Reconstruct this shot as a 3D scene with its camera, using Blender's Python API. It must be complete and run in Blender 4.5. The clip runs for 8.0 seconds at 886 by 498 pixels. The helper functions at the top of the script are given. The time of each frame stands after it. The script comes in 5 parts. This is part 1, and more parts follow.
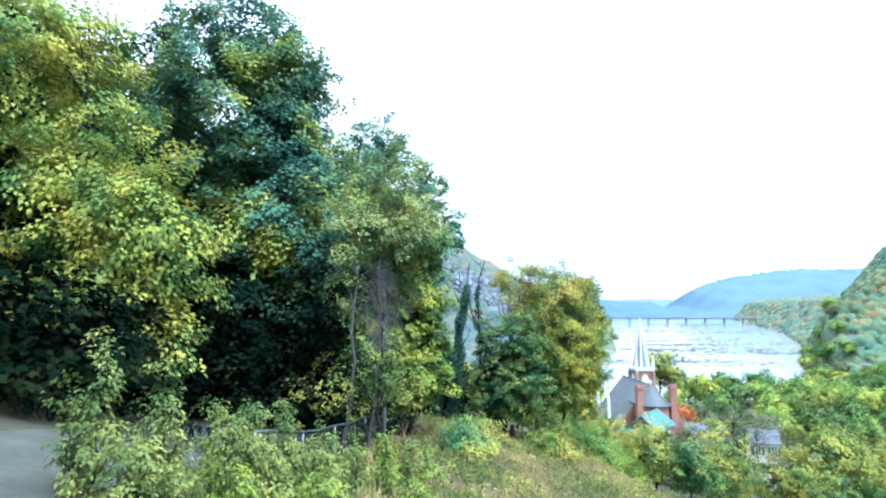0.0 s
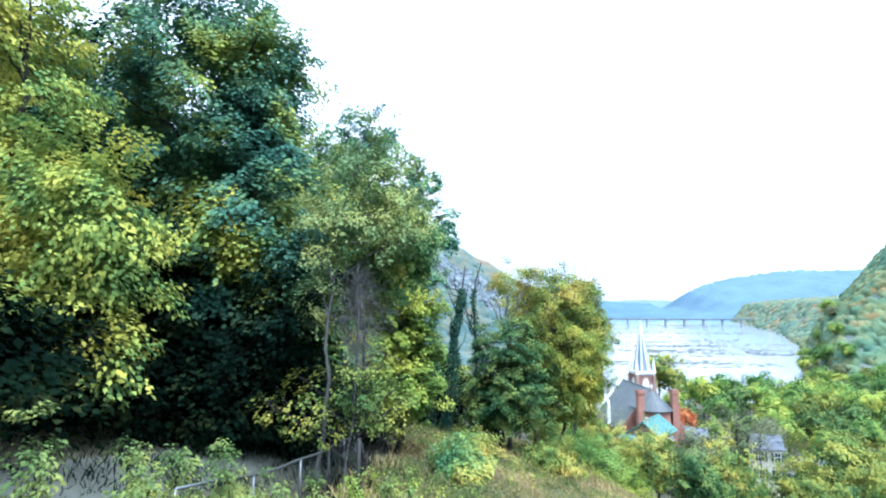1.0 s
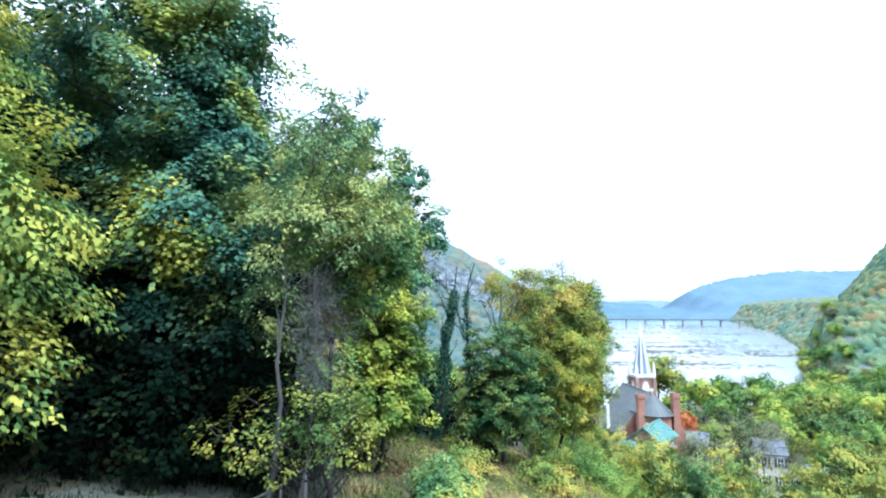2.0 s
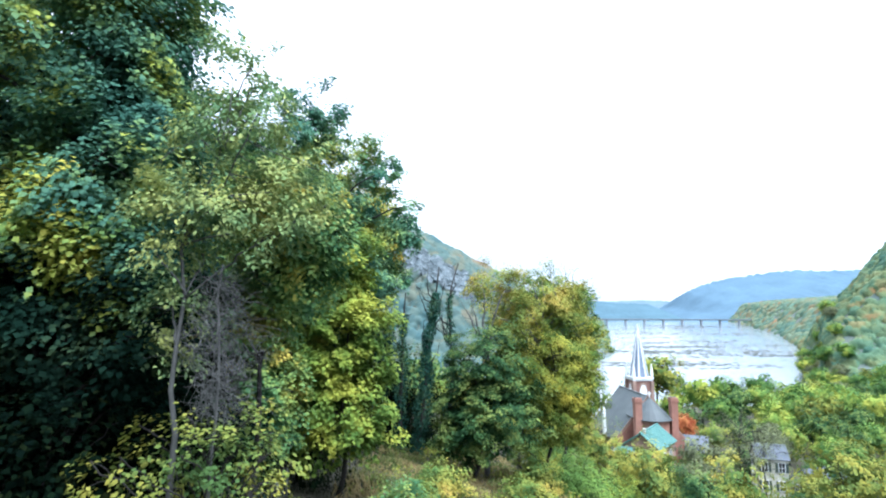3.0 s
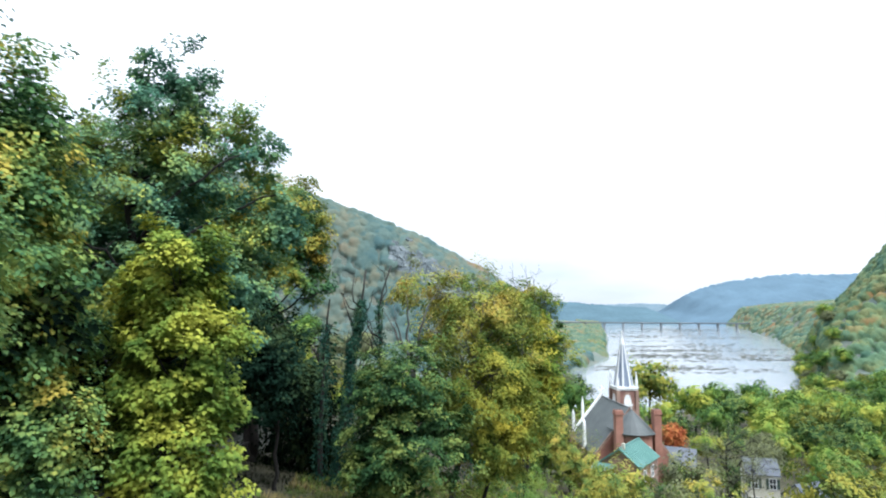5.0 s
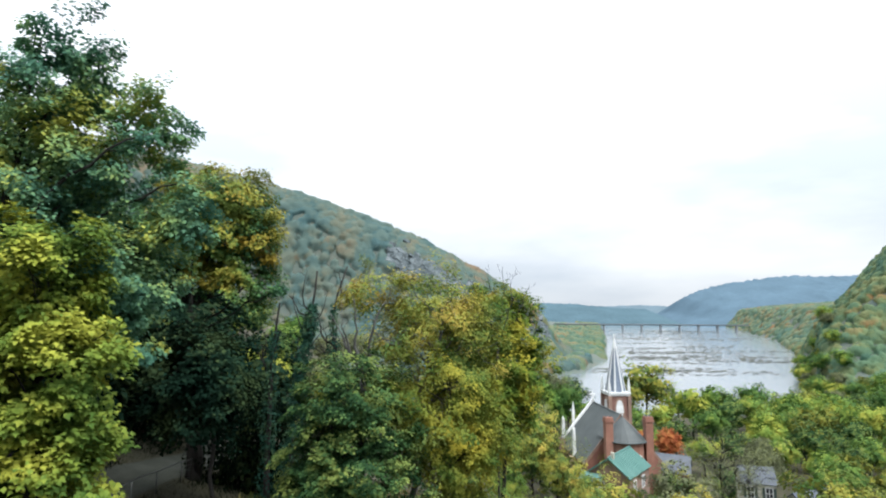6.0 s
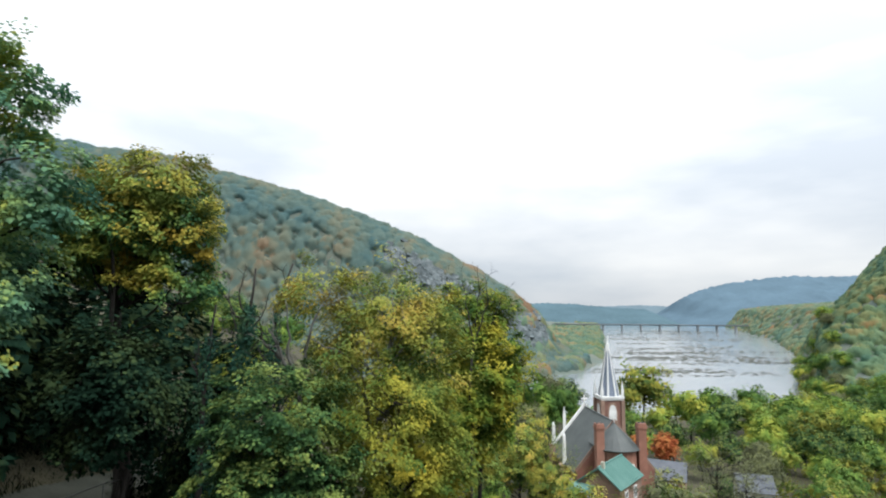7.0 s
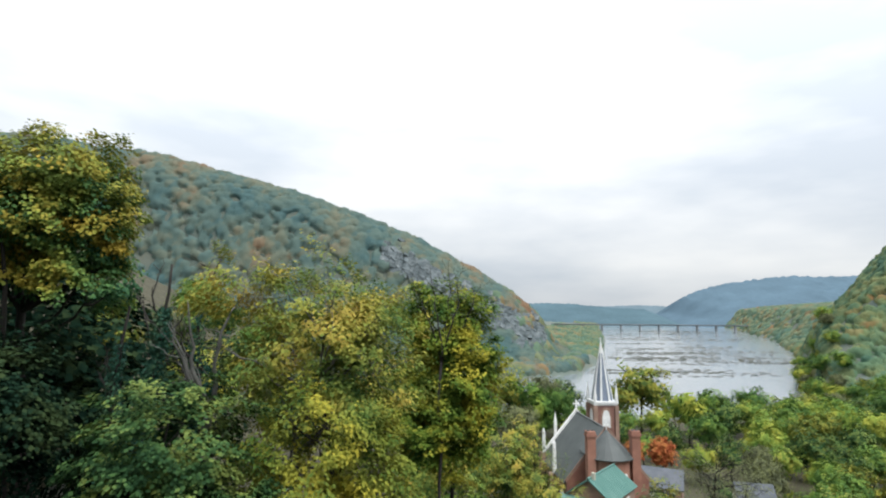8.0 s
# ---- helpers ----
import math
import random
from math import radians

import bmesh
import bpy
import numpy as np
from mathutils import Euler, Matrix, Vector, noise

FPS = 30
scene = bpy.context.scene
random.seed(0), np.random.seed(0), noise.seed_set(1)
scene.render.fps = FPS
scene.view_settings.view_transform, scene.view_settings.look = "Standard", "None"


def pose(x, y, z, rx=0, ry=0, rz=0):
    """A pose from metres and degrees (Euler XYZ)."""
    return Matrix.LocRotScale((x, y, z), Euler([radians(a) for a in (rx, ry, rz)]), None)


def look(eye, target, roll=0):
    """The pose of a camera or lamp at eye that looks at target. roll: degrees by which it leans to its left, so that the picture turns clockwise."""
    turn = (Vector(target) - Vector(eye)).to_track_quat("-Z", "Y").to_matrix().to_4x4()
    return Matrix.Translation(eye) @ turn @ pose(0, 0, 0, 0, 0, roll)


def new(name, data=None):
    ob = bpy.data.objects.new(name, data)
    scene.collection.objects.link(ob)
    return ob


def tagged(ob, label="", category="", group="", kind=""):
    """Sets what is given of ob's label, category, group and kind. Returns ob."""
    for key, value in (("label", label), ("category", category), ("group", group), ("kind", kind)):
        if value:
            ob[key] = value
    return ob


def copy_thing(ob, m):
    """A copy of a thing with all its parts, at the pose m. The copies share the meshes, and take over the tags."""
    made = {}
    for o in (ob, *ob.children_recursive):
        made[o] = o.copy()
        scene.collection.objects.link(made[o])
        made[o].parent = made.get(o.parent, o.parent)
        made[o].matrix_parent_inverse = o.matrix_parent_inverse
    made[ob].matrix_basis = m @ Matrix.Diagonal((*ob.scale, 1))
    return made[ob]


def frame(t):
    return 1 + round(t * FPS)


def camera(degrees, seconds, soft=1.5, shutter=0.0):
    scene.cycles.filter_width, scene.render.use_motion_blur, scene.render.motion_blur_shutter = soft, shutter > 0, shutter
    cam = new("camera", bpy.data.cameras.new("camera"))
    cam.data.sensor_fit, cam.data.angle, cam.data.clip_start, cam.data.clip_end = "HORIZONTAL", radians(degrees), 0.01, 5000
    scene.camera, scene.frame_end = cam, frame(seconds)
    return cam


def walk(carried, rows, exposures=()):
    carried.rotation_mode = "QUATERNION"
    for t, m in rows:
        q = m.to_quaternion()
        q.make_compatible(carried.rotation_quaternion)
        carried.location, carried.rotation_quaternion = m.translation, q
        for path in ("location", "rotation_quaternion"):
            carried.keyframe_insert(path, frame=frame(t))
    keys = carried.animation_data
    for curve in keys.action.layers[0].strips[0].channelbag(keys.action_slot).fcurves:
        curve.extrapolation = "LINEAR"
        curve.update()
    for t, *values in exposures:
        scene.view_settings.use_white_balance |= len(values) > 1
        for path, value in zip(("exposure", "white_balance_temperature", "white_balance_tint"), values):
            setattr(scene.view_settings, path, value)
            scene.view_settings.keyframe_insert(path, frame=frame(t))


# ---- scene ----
cam = camera(78.0, 8.0, soft=2.1)
PATH = [
    (0, (0.767, 0.495, 59.67), (0.711, 2.483, 59.874), 0.20),
    (0.5, (0.86, 1.61, 59.828), (0.807, 3.6, 60.033), 0.20),
    (1, (1.021, 2.75, 59.957), (0.971, 4.738, 60.163), 0.30),
    (2.5, (2.079, 6.512, 60.303), (2.036, 8.501, 60.51), 0.30),
    (3, (2.81, 7.809, 60.376), (2.768, 9.797, 60.585), 0.20),
    (3.5, (3.766, 9.056, 60.464), (3.724, 11.044, 60.675), 0.20),
    (4, (4.839, 10.307, 60.598), (4.798, 12.295, 60.81), 0.20),
    (4.5, (5.988, 11.69, 60.707), (5.949, 13.678, 60.922), 0.30),
    (6, (9.401, 16.158, 61.017), (9.364, 18.145, 61.241), 0.40),
    (6.5, (10.516, 17.74, 61.12), (10.479, 19.727, 61.346), 0.40),
    (7, (11.548, 19.868, 61.196), (11.512, 21.856, 61.419), 0.50),
    (7.5, (12.616, 21.878, 61.3), (12.58, 23.866, 61.523), 0.60),
    (8, (13.653, 23.922, 61.339), (13.619, 25.91, 61.562), 0.50),
]
walk(cam, [(t, look(eye, target, roll)) for t, eye, target, roll in PATH],
     exposures=[(0, 1.98, 5000, 9), (2.5, 1.8, 5250, 9), (4.5, 1.47, 5700, 9), (6, 1.04, 6150, 9), (6.5, 0.93, 6250, 9), (8, 0.78, 6350, 9)])
import itertools

# ---- light ----
SKY_STRENGTH, SUN_STRENGTH = 0.44, 2.4
world = bpy.data.worlds.new("overcast_sky")
scene.world = world
world.use_nodes = True
wn, wl = world.node_tree.nodes, world.node_tree.links
wn.clear()
w_out, w_bg = wn.new("ShaderNodeOutputWorld"), wn.new("ShaderNodeBackground")
w_sky = wn.new("ShaderNodeTexSky")
w_sky.sky_type, w_sky.sun_disc = "NISHITA", False
w_sky.sun_elevation, w_sky.sun_rotation = radians(62), radians(143)
w_dim = wn.new("ShaderNodeMix")
w_dim.data_type, w_dim.blend_type = "RGBA", "MULTIPLY"
w_dim.inputs["Factor"].default_value = 1.0
w_dim.inputs["B"].default_value = (0.1, 0.1, 0.1, 1)
w_tc, w_map = wn.new("ShaderNodeTexCoord"), wn.new("ShaderNodeMapping")
w_map.inputs["Scale"].default_value = (1.0, 1.0, 3.2)
w_noise = wn.new("ShaderNodeTexNoise")
w_noise.inputs["Scale"].default_value, w_noise.inputs["Detail"].default_value = 2.1, 5.0
w_noise.inputs["Roughness"].default_value = 0.5
w_ramp = wn.new("ShaderNodeValToRGB")
w_ramp.color_ramp.elements[0].position, w_ramp.color_ramp.elements[0].color = 0.36, (0.74, 0.79, 0.85, 1)
w_ramp.color_ramp.elements[1].position, w_ramp.color_ramp.elements[1].color = 0.62, (1.08, 1.08, 1.07, 1)
w_mix = wn.new("ShaderNodeMix")
w_mix.data_type = "RGBA"
w_mix.inputs["Factor"].default_value = 0.93
wl.new(w_tc.outputs["Generated"], w_map.inputs["Vector"])
wl.new(w_map.outputs["Vector"], w_noise.inputs["Vector"])
wl.new(w_noise.outputs["Fac"], w_ramp.inputs["Fac"])
wl.new(w_sky.outputs["Color"], w_dim.inputs["A"])
wl.new(w_dim.outputs["Result"], w_mix.inputs["A"])
wl.new(w_ramp.outputs["Color"], w_mix.inputs["B"])
# overcast luminance: the zenith is three times as bright as the horizon
w_sep = wn.new("ShaderNodeSeparateXYZ")
wl.new(w_tc.outputs["Generated"], w_sep.inputs["Vector"])
w_up = wn.new("ShaderNodeMath")
w_up.operation, w_up.use_clamp = "MAXIMUM", False
wl.new(w_sep.outputs["Z"], w_up.inputs[0])
w_up.inputs[1].default_value = 0.0
w_grad = wn.new("ShaderNodeMath")
w_grad.operation = "MULTIPLY_ADD"
wl.new(w_up.outputs[0], w_grad.inputs[0])
w_grad.inputs[1].default_value, w_grad.inputs[2].default_value = 2.0, 1.0
w_gain = wn.new("ShaderNodeMath")
w_gain.operation = "MULTIPLY"
wl.new(w_grad.outputs[0], w_gain.inputs[0])
w_gain.inputs[1].default_value = SKY_STRENGTH
wl.new(w_gain.outputs[0], w_bg.inputs["Strength"])
wl.new(w_mix.outputs["Result"], w_bg.inputs["Color"])
wl.new(w_bg.outputs["Background"], w_out.inputs["Surface"])

sun = new("sun", bpy.data.lights.new("sun", "SUN"))
sun.data.energy, sun.data.angle, sun.data.color = SUN_STRENGTH, radians(35), (1.0, 0.97, 0.91)
sun.matrix_world = look((60, -55, 240), (0, 25, 55))


# ---- materials ----
def nodes_of(name):
    m = bpy.data.materials.new(name)
    m.use_nodes = True
    nt = m.node_tree
    nt.nodes.clear()
    out = nt.nodes.new("ShaderNodeOutputMaterial")
    return m, nt.nodes, nt.links, out


def ramp_node(n, stops):
    r = n.new("ShaderNodeValToRGB")
    els = r.color_ramp.elements
    while len(els) < len(stops):
        els.new(0.5)
    for e, (p, c) in zip(els, stops):
        e.position, e.color = p, (*c, 1)
    return r


def math_node(n, l, op, a, b):
    m = n.new("ShaderNodeMath")
    m.operation = op
    for k, v in enumerate((a, b)):
        if isinstance(v, (int, float)):
            m.inputs[k].default_value = v
        else:
            l.new(v, m.inputs[k])
    return m.outputs[0]


def leaf_material(name, stops, clump=0.5, jitter=0.55, translucent=0.3, tree_shift=0.0, gloss=0.05, crownwise=0.0, clumpwise=2.6):
    """Leaves: colour by clumps through the crown, and leaf by leaf."""
    m, n, l, out = nodes_of(name)
    tc, noise_a = n.new("ShaderNodeTexCoord"), n.new("ShaderNodeTexNoise")
    noise_a.inputs["Scale"].default_value, noise_a.inputs["Detail"].default_value = clump, 2.0
    l.new(tc.outputs["Object"], noise_a.inputs["Vector"])
    geo, info = n.new("ShaderNodeNewGeometry"), n.new("ShaderNodeObjectInfo")
    spread = math_node(n, l, "MULTIPLY", math_node(n, l, "SUBTRACT", noise_a.outputs["Fac"], 0.5), clumpwise)
    leafwise = math_node(n, l, "MULTIPLY", math_node(n, l, "SUBTRACT", geo.outputs["Random Per Island"], 0.5), 0.7 * jitter)
    treewise = math_node(n, l, "MULTIPLY", math_node(n, l, "SUBTRACT", info.outputs["Random"], 0.5), tree_shift)
    fac = math_node(n, l, "ADD", math_node(n, l, "ADD", spread, leafwise), math_node(n, l, "ADD", treewise, 0.5))
    if crownwise:
        # one woodland mesh holds many crowns: each has a tint of its own
        tint = n.new("ShaderNodeAttribute")
        tint.attribute_name = "crown_tint"
        fac = math_node(n, l, "ADD", fac, math_node(n, l, "MULTIPLY", math_node(n, l, "SUBTRACT", tint.outputs["Fac"], 0.5), crownwise))
    r = ramp_node(n, stops)
    l.new(fac, r.inputs["Fac"])
    b, tr, mix = n.new("ShaderNodeBsdfPrincipled"), n.new("ShaderNodeBsdfTranslucent"), n.new("ShaderNodeMixShader")
    b.inputs["Roughness"].default_value = 0.6
    b.inputs["Specular IOR Level"].default_value = gloss
    l.new(r.outputs["Color"], b.inputs["Base Color"])
    l.new(r.outputs["Color"], tr.inputs["Color"])
    mix.inputs["Fac"].default_value = translucent
    l.new(b.outputs[0], mix.inputs[1])
    l.new(tr.outputs[0], mix.inputs[2])
    l.new(mix.outputs[0], out.inputs["Surface"])
    return m


def surface(name, stops, scale=3.0, fine=30.0, rough=0.85, bump=0.3, metal=0.0, dist=0.02, specular=0.4, stretch=(1, 1, 1), fine_amount=0.35):
    """Mottled solid surface: broad stains, fine grain, and relief from the grain."""
    m, n, l, out = nodes_of(name)
    tc, mp = n.new("ShaderNodeTexCoord"), n.new("ShaderNodeMapping")
    mp.inputs["Scale"].default_value = stretch
    l.new(tc.outputs["Object"], mp.inputs["Vector"])
    a, f = n.new("ShaderNodeTexNoise"), n.new("ShaderNodeTexNoise")
    a.inputs["Scale"].default_value, a.inputs["Detail"].default_value = scale, 4.0
    f.inputs["Scale"].default_value, f.inputs["Detail"].default_value = fine, 4.0
    for t in (a, f):
        l.new(mp.outputs["Vector"], t.inputs["Vector"])
    info = n.new("ShaderNodeObjectInfo")
    fac = math_node(n, l, "ADD", math_node(n, l, "MULTIPLY", a.outputs["Fac"], 1 - fine_amount), math_node(n, l, "MULTIPLY", f.outputs["Fac"], fine_amount))
    fac = math_node(n, l, "ADD", fac, math_node(n, l, "MULTIPLY", math_node(n, l, "SUBTRACT", info.outputs["Random"], 0.5), 0.22))
    r = ramp_node(n, stops)
    l.new(fac, r.inputs["Fac"])
    b = n.new("ShaderNodeBsdfPrincipled")
    b.inputs["Roughness"].default_value, b.inputs["Metallic"].default_value = rough, metal
    b.inputs["Specular IOR Level"].default_value = specular
    l.new(r.outputs["Color"], b.inputs["Base Color"])
    bp = n.new("ShaderNodeBump")
    bp.inputs["Strength"].default_value, bp.inputs["Distance"].default_value = bump, dist
    l.new(f.outputs["Fac"], bp.inputs["Height"])
    l.new(bp.outputs["Normal"], b.inputs["Normal"])
    l.new(b.outputs[0], out.inputs["Surface"])
    return m


def plain(name, colour, rough=0.6):
    return surface(name, [(0.3, tuple(c * 0.85 for c in colour)), (0.7, colour)], 2.0, 25.0, rough, 0.15, dist=0.005)


LEAF_YELLOW = leaf_material("leaves_yellow_green", [(0.1, (0.085, 0.165, 0.055)), (0.38, (0.19, 0.27, 0.065)), (0.62, (0.34, 0.37, 0.07)), (0.95, (0.46, 0.42, 0.075))], 0.55, 0.3, 0.35)
LEAF_MAPLE = leaf_material("leaves_deep_green", [(0.15, (0.043, 0.109, 0.080)), (0.45, (0.076, 0.166, 0.104)), (0.7, (0.142, 0.227, 0.085)), (0.9, (0.275, 0.311, 0.059))], 0.4, 0.35, 0.3)
LEAF_PALE = leaf_material("leaves_pale_olive", [(0.15, (0.0875, 0.1625, 0.075)), (0.5, (0.1875, 0.2625, 0.1)), (0.85, (0.3375, 0.3625, 0.1125))], 0.7, 0.4, 0.25)
LEAF_WEED = leaf_material("leaves_pale_sapling", [(0.15, (0.07, 0.115, 0.035)), (0.5, (0.165, 0.205, 0.055)), (0.85, (0.30, 0.295, 0.065))], 0.9, 0.4, 0.25)
LEAF_LIME = leaf_material("leaves_lime", [(0.15, (0.0748, 0.1364, 0.0282)), (0.5, (0.1848, 0.2508, 0.0422)), (0.85, (0.352, 0.3696, 0.0572))], 0.7, 0.35, 0.3)
LEAF_DOME = leaf_material("leaves_dark_dogwood", [(0.15, (0.016, 0.043, 0.017)), (0.5, (0.05, 0.105, 0.034)), (0.85, (0.16, 0.205, 0.052))], 0.7, 0.5, 0.18)
# Woodland shade is put into this colour, far darker than the maple's leaves.
LEAF_WOOD = leaf_material("leaves_shaded_woodland", [(0.15, (0.006, 0.016, 0.011)), (0.5, (0.013, 0.032, 0.02)), (0.85, (0.04, 0.062, 0.026))], 0.4, 0.35, 0.15, gloss=0.0)
# Leaf colour darkened to stand for shade low under the trees.
LEAF_LOW_SHADE = leaf_material("leaves_low_shade", [(0.15, (0.005395, 0.01462, 0.01027)), (0.5, (0.0132, 0.0312, 0.02048)), (0.85, (0.04147, 0.06338, 0.02925))], 0.5, 0.35, 0.2, gloss=0.0)
# Near-black leaves: the shade under the canopy is put into their colour.
LEAF_SHADE = leaf_material("leaves_shade_black", [(0.15, (0.0024, 0.0057, 0.0041)), (0.6, (0.0049, 0.0113, 0.0057)), (0.97, (0.0178, 0.0243, 0.0089))], 0.9, 0.5, 0.15, gloss=0.0)
LEAF_OLIVE = leaf_material("leaves_olive_gold", [(0.1, (0.055, 0.115, 0.035)), (0.4, (0.145, 0.20, 0.045)), (0.7, (0.29, 0.28, 0.055)), (1.0, (0.40, 0.30, 0.065))], 0.45, 0.4, 0.25)
LEAF_GOLD = leaf_material("leaves_golden", [(0.1, (0.0574, 0.1044, 0.0313)), (0.45, (0.1462, 0.1879, 0.0418)), (0.85, (0.2819, 0.261, 0.047))], 0.5, 0.35, 0.25)
LEAF_LINDEN = leaf_material("leaves_linden_gold_green", [(0.1, (0.03, 0.075, 0.017)), (0.5, (0.115, 0.175, 0.027)), (0.9, (0.36, 0.33, 0.042))], 0.45, 0.35, 0.25)
LEAF_HICKORY = leaf_material("leaves_hickory_yellow", [(0.1, (0.055, 0.105, 0.022)), (0.5, (0.20, 0.225, 0.038)), (0.9, (0.42, 0.37, 0.05))], 0.5, 0.4, 0.3)
LEAF_OAK = leaf_material("leaves_oak_blue_green", [(0.15, (0.05175, 0.1323, 0.092)), (0.45, (0.1035, 0.2127, 0.1207)), (0.7, (0.1898, 0.2875, 0.1035)), (0.9, (0.368, 0.391, 0.0805))], 0.4, 0.35, 0.3)
LEAF_ORANGE = leaf_material("leaves_turning_autumn", [(0.15, (0.031, 0.088, 0.044)), (0.5, (0.075, 0.156, 0.05)), (0.72, (0.2, 0.25, 0.05)), (0.95, (0.375, 0.312, 0.056))], 0.28, 0.3, 0.2)
LEAF_TURN = leaf_material("leaves_golden_orange", [(0.15, (0.12, 0.17, 0.04)), (0.5, (0.23, 0.24, 0.045)), (0.95, (0.34, 0.26, 0.045))], 0.6, 0.35, 0.25)
LEAF_LOCUST = leaf_material("leaves_locust_green_yellow", [(0.12, (0.048, 0.12, 0.054)), (0.45, (0.12, 0.216, 0.072)), (0.72, (0.24, 0.3, 0.072)), (0.95, (0.432, 0.36, 0.072))], 0.6, 0.4, 0.3)
LEAF_RED = leaf_material("leaves_red", [(0.1, (0.24, 0.06, 0.025)), (0.5, (0.40, 0.13, 0.05)), (0.9, (0.46, 0.21, 0.07))], 0.5, 0.4)
LEAF_GREEN = leaf_material("leaves_bright_green", [(0.1, (0.052, 0.11, 0.032)), (0.45, (0.115, 0.20, 0.045)), (0.75, (0.20, 0.28, 0.055)), (0.98, (0.32, 0.335, 0.066))], 0.25, 0.15, 0.25, 0.5)
LEAF_TOWN = leaf_material("leaves_mixed_green", [(0.05, (0.0418, 0.0977, 0.0279)), (0.4, (0.0977, 0.1814, 0.0391)), (0.65, (0.1906, 0.2651, 0.0484)), (0.95, (0.3348, 0.3395, 0.0577))], 0.12, 0.12, 0.25, 0.7)
LEAF_BROWN = leaf_material("leaves_thin_brown", [(0.1, (0.08, 0.09, 0.055)), (0.5, (0.13, 0.145, 0.075)), (0.9, (0.18, 0.20, 0.085))], 0.4, 0.2)
# These three leaf colours are paled and blued to include distance haze.
LEAF_FOREST = leaf_material("leaves_hazed_forest", [(0.05, (0.085, 0.155, 0.158)), (0.4, (0.125, 0.182, 0.16)), (0.65, (0.175, 0.195, 0.145)), (0.85, (0.225, 0.183, 0.125)), (1.0, (0.255, 0.168, 0.107))], 0.016, 0.08, 0.4, crownwise=0.42, clumpwise=1.9)
LEAF_BANK = leaf_material("leaves_hazed_bank", [(0.08, (0.07, 0.142, 0.098)), (0.4, (0.115, 0.19, 0.11)), (0.66, (0.18, 0.225, 0.105)), (0.88, (0.235, 0.205, 0.095)), (1.0, (0.28, 0.18, 0.082))], 0.02, 0.1, 0.35, crownwise=0.6, clumpwise=1.5)
LEAF_SHORE = leaf_material("leaves_hazed_shore", [(0.05, (0.085, 0.155, 0.12)), (0.4, (0.125, 0.19, 0.125)), (0.65, (0.185, 0.21, 0.12)), (0.85, (0.24, 0.195, 0.11)), (1.0, (0.28, 0.175, 0.095))], 0.02, 0.08, 0.35, crownwise=0.55, clumpwise=1.7)
BARK = surface("bark_grey_brown", [(0.3, (0.008, 0.0075, 0.007)), (0.7, (0.028, 0.025, 0.022))], 4, 30, 0.95, 0.8, dist=0.03, stretch=(1, 1, 0.25))
BARK_PALE = surface("bark_pale_grey", [(0.3, (0.055, 0.056, 0.053)), (0.7, (0.125, 0.125, 0.118))], 4, 30, 0.95, 0.5, dist=0.02, stretch=(1, 1, 0.3))
# Ivy green is pushed towards teal to hold the haze before it.
IVY = leaf_material("leaves_ivy", [(0.1, (0.0165, 0.051, 0.0375)), (0.5, (0.03, 0.0825, 0.0562)), (0.9, (0.0675, 0.12, 0.06))], 0.8, 0.5, 0.2)
GRASS = leaf_material("grass_dry", [(0.1, (0.0748, 0.1056, 0.0308)), (0.4, (0.1496, 0.154, 0.051)), (0.65, (0.2288, 0.1804, 0.0792)), (0.95, (0.3168, 0.2464, 0.11))], 0.35, 0.5, 0.3)
SOIL = surface("ground_soil_litter", [(0.25, (0.02, 0.022, 0.012)), (0.5, (0.042, 0.04, 0.022)), (0.75, (0.072, 0.064, 0.036))], 0.25, 5.0, 0.95, 0.6, dist=0.15)
# Litter takes the far crowns' blue tint, with the haze in its colour.
LITTER = surface("forest_floor_hazed", [(0.25, (0.07, 0.10, 0.10)), (0.5, (0.09, 0.115, 0.10)), (0.75, (0.115, 0.115, 0.09))], 0.05, 0.6, 1.0, 0.6, dist=0.6)
# Gravel colour is darkened to hold the shade of the trees overhead.
GRAVEL = surface("path_shaded_gravel", [(0.3, (0.022, 0.026, 0.018)), (0.7, (0.065, 0.07, 0.055))], 0.8, 6.0, 0.9, 0.4, dist=0.02)
STEEL = surface("galvanised_steel", [(0.3, (0.08, 0.09, 0.088)), (0.7, (0.16, 0.17, 0.165))], 3, 40, 0.45, 0.1, 0.7, dist=0.003)
DARK_STEEL = surface("weathered_dark_post", [(0.3, (0.008, 0.008, 0.008)), (0.7, (0.02, 0.02, 0.018))], 3, 40, 0.7, 0.2, 0.2, dist=0.003)
BRICK = surface("red_brick", [(0.25, (0.17, 0.08, 0.06)), (0.55, (0.26, 0.125, 0.09)), (0.8, (0.33, 0.19, 0.14))], 0.8, 9.0, 0.9, 0.4, dist=0.02)
STONE = surface("brown_stone", [(0.25, (0.16, 0.11, 0.09)), (0.55, (0.26, 0.17, 0.13)), (0.8, (0.36, 0.27, 0.21))], 0.9, 7.0, 0.9, 0.5, dist=0.03)
TOWER_BRICK = surface("brown_tower_brick", [(0.25, (0.11, 0.06, 0.05)), (0.55, (0.18, 0.095, 0.075)), (0.8, (0.25, 0.15, 0.12))], 0.8, 9.0, 0.9, 0.4, dist=0.02)
SLATE = surface("grey_slate", [(0.25, (0.034, 0.041, 0.042)), (0.55, (0.055, 0.065, 0.066)), (0.8, (0.09, 0.10, 0.098))], 0.5, 6.0, 0.6, 0.3, dist=0.01)
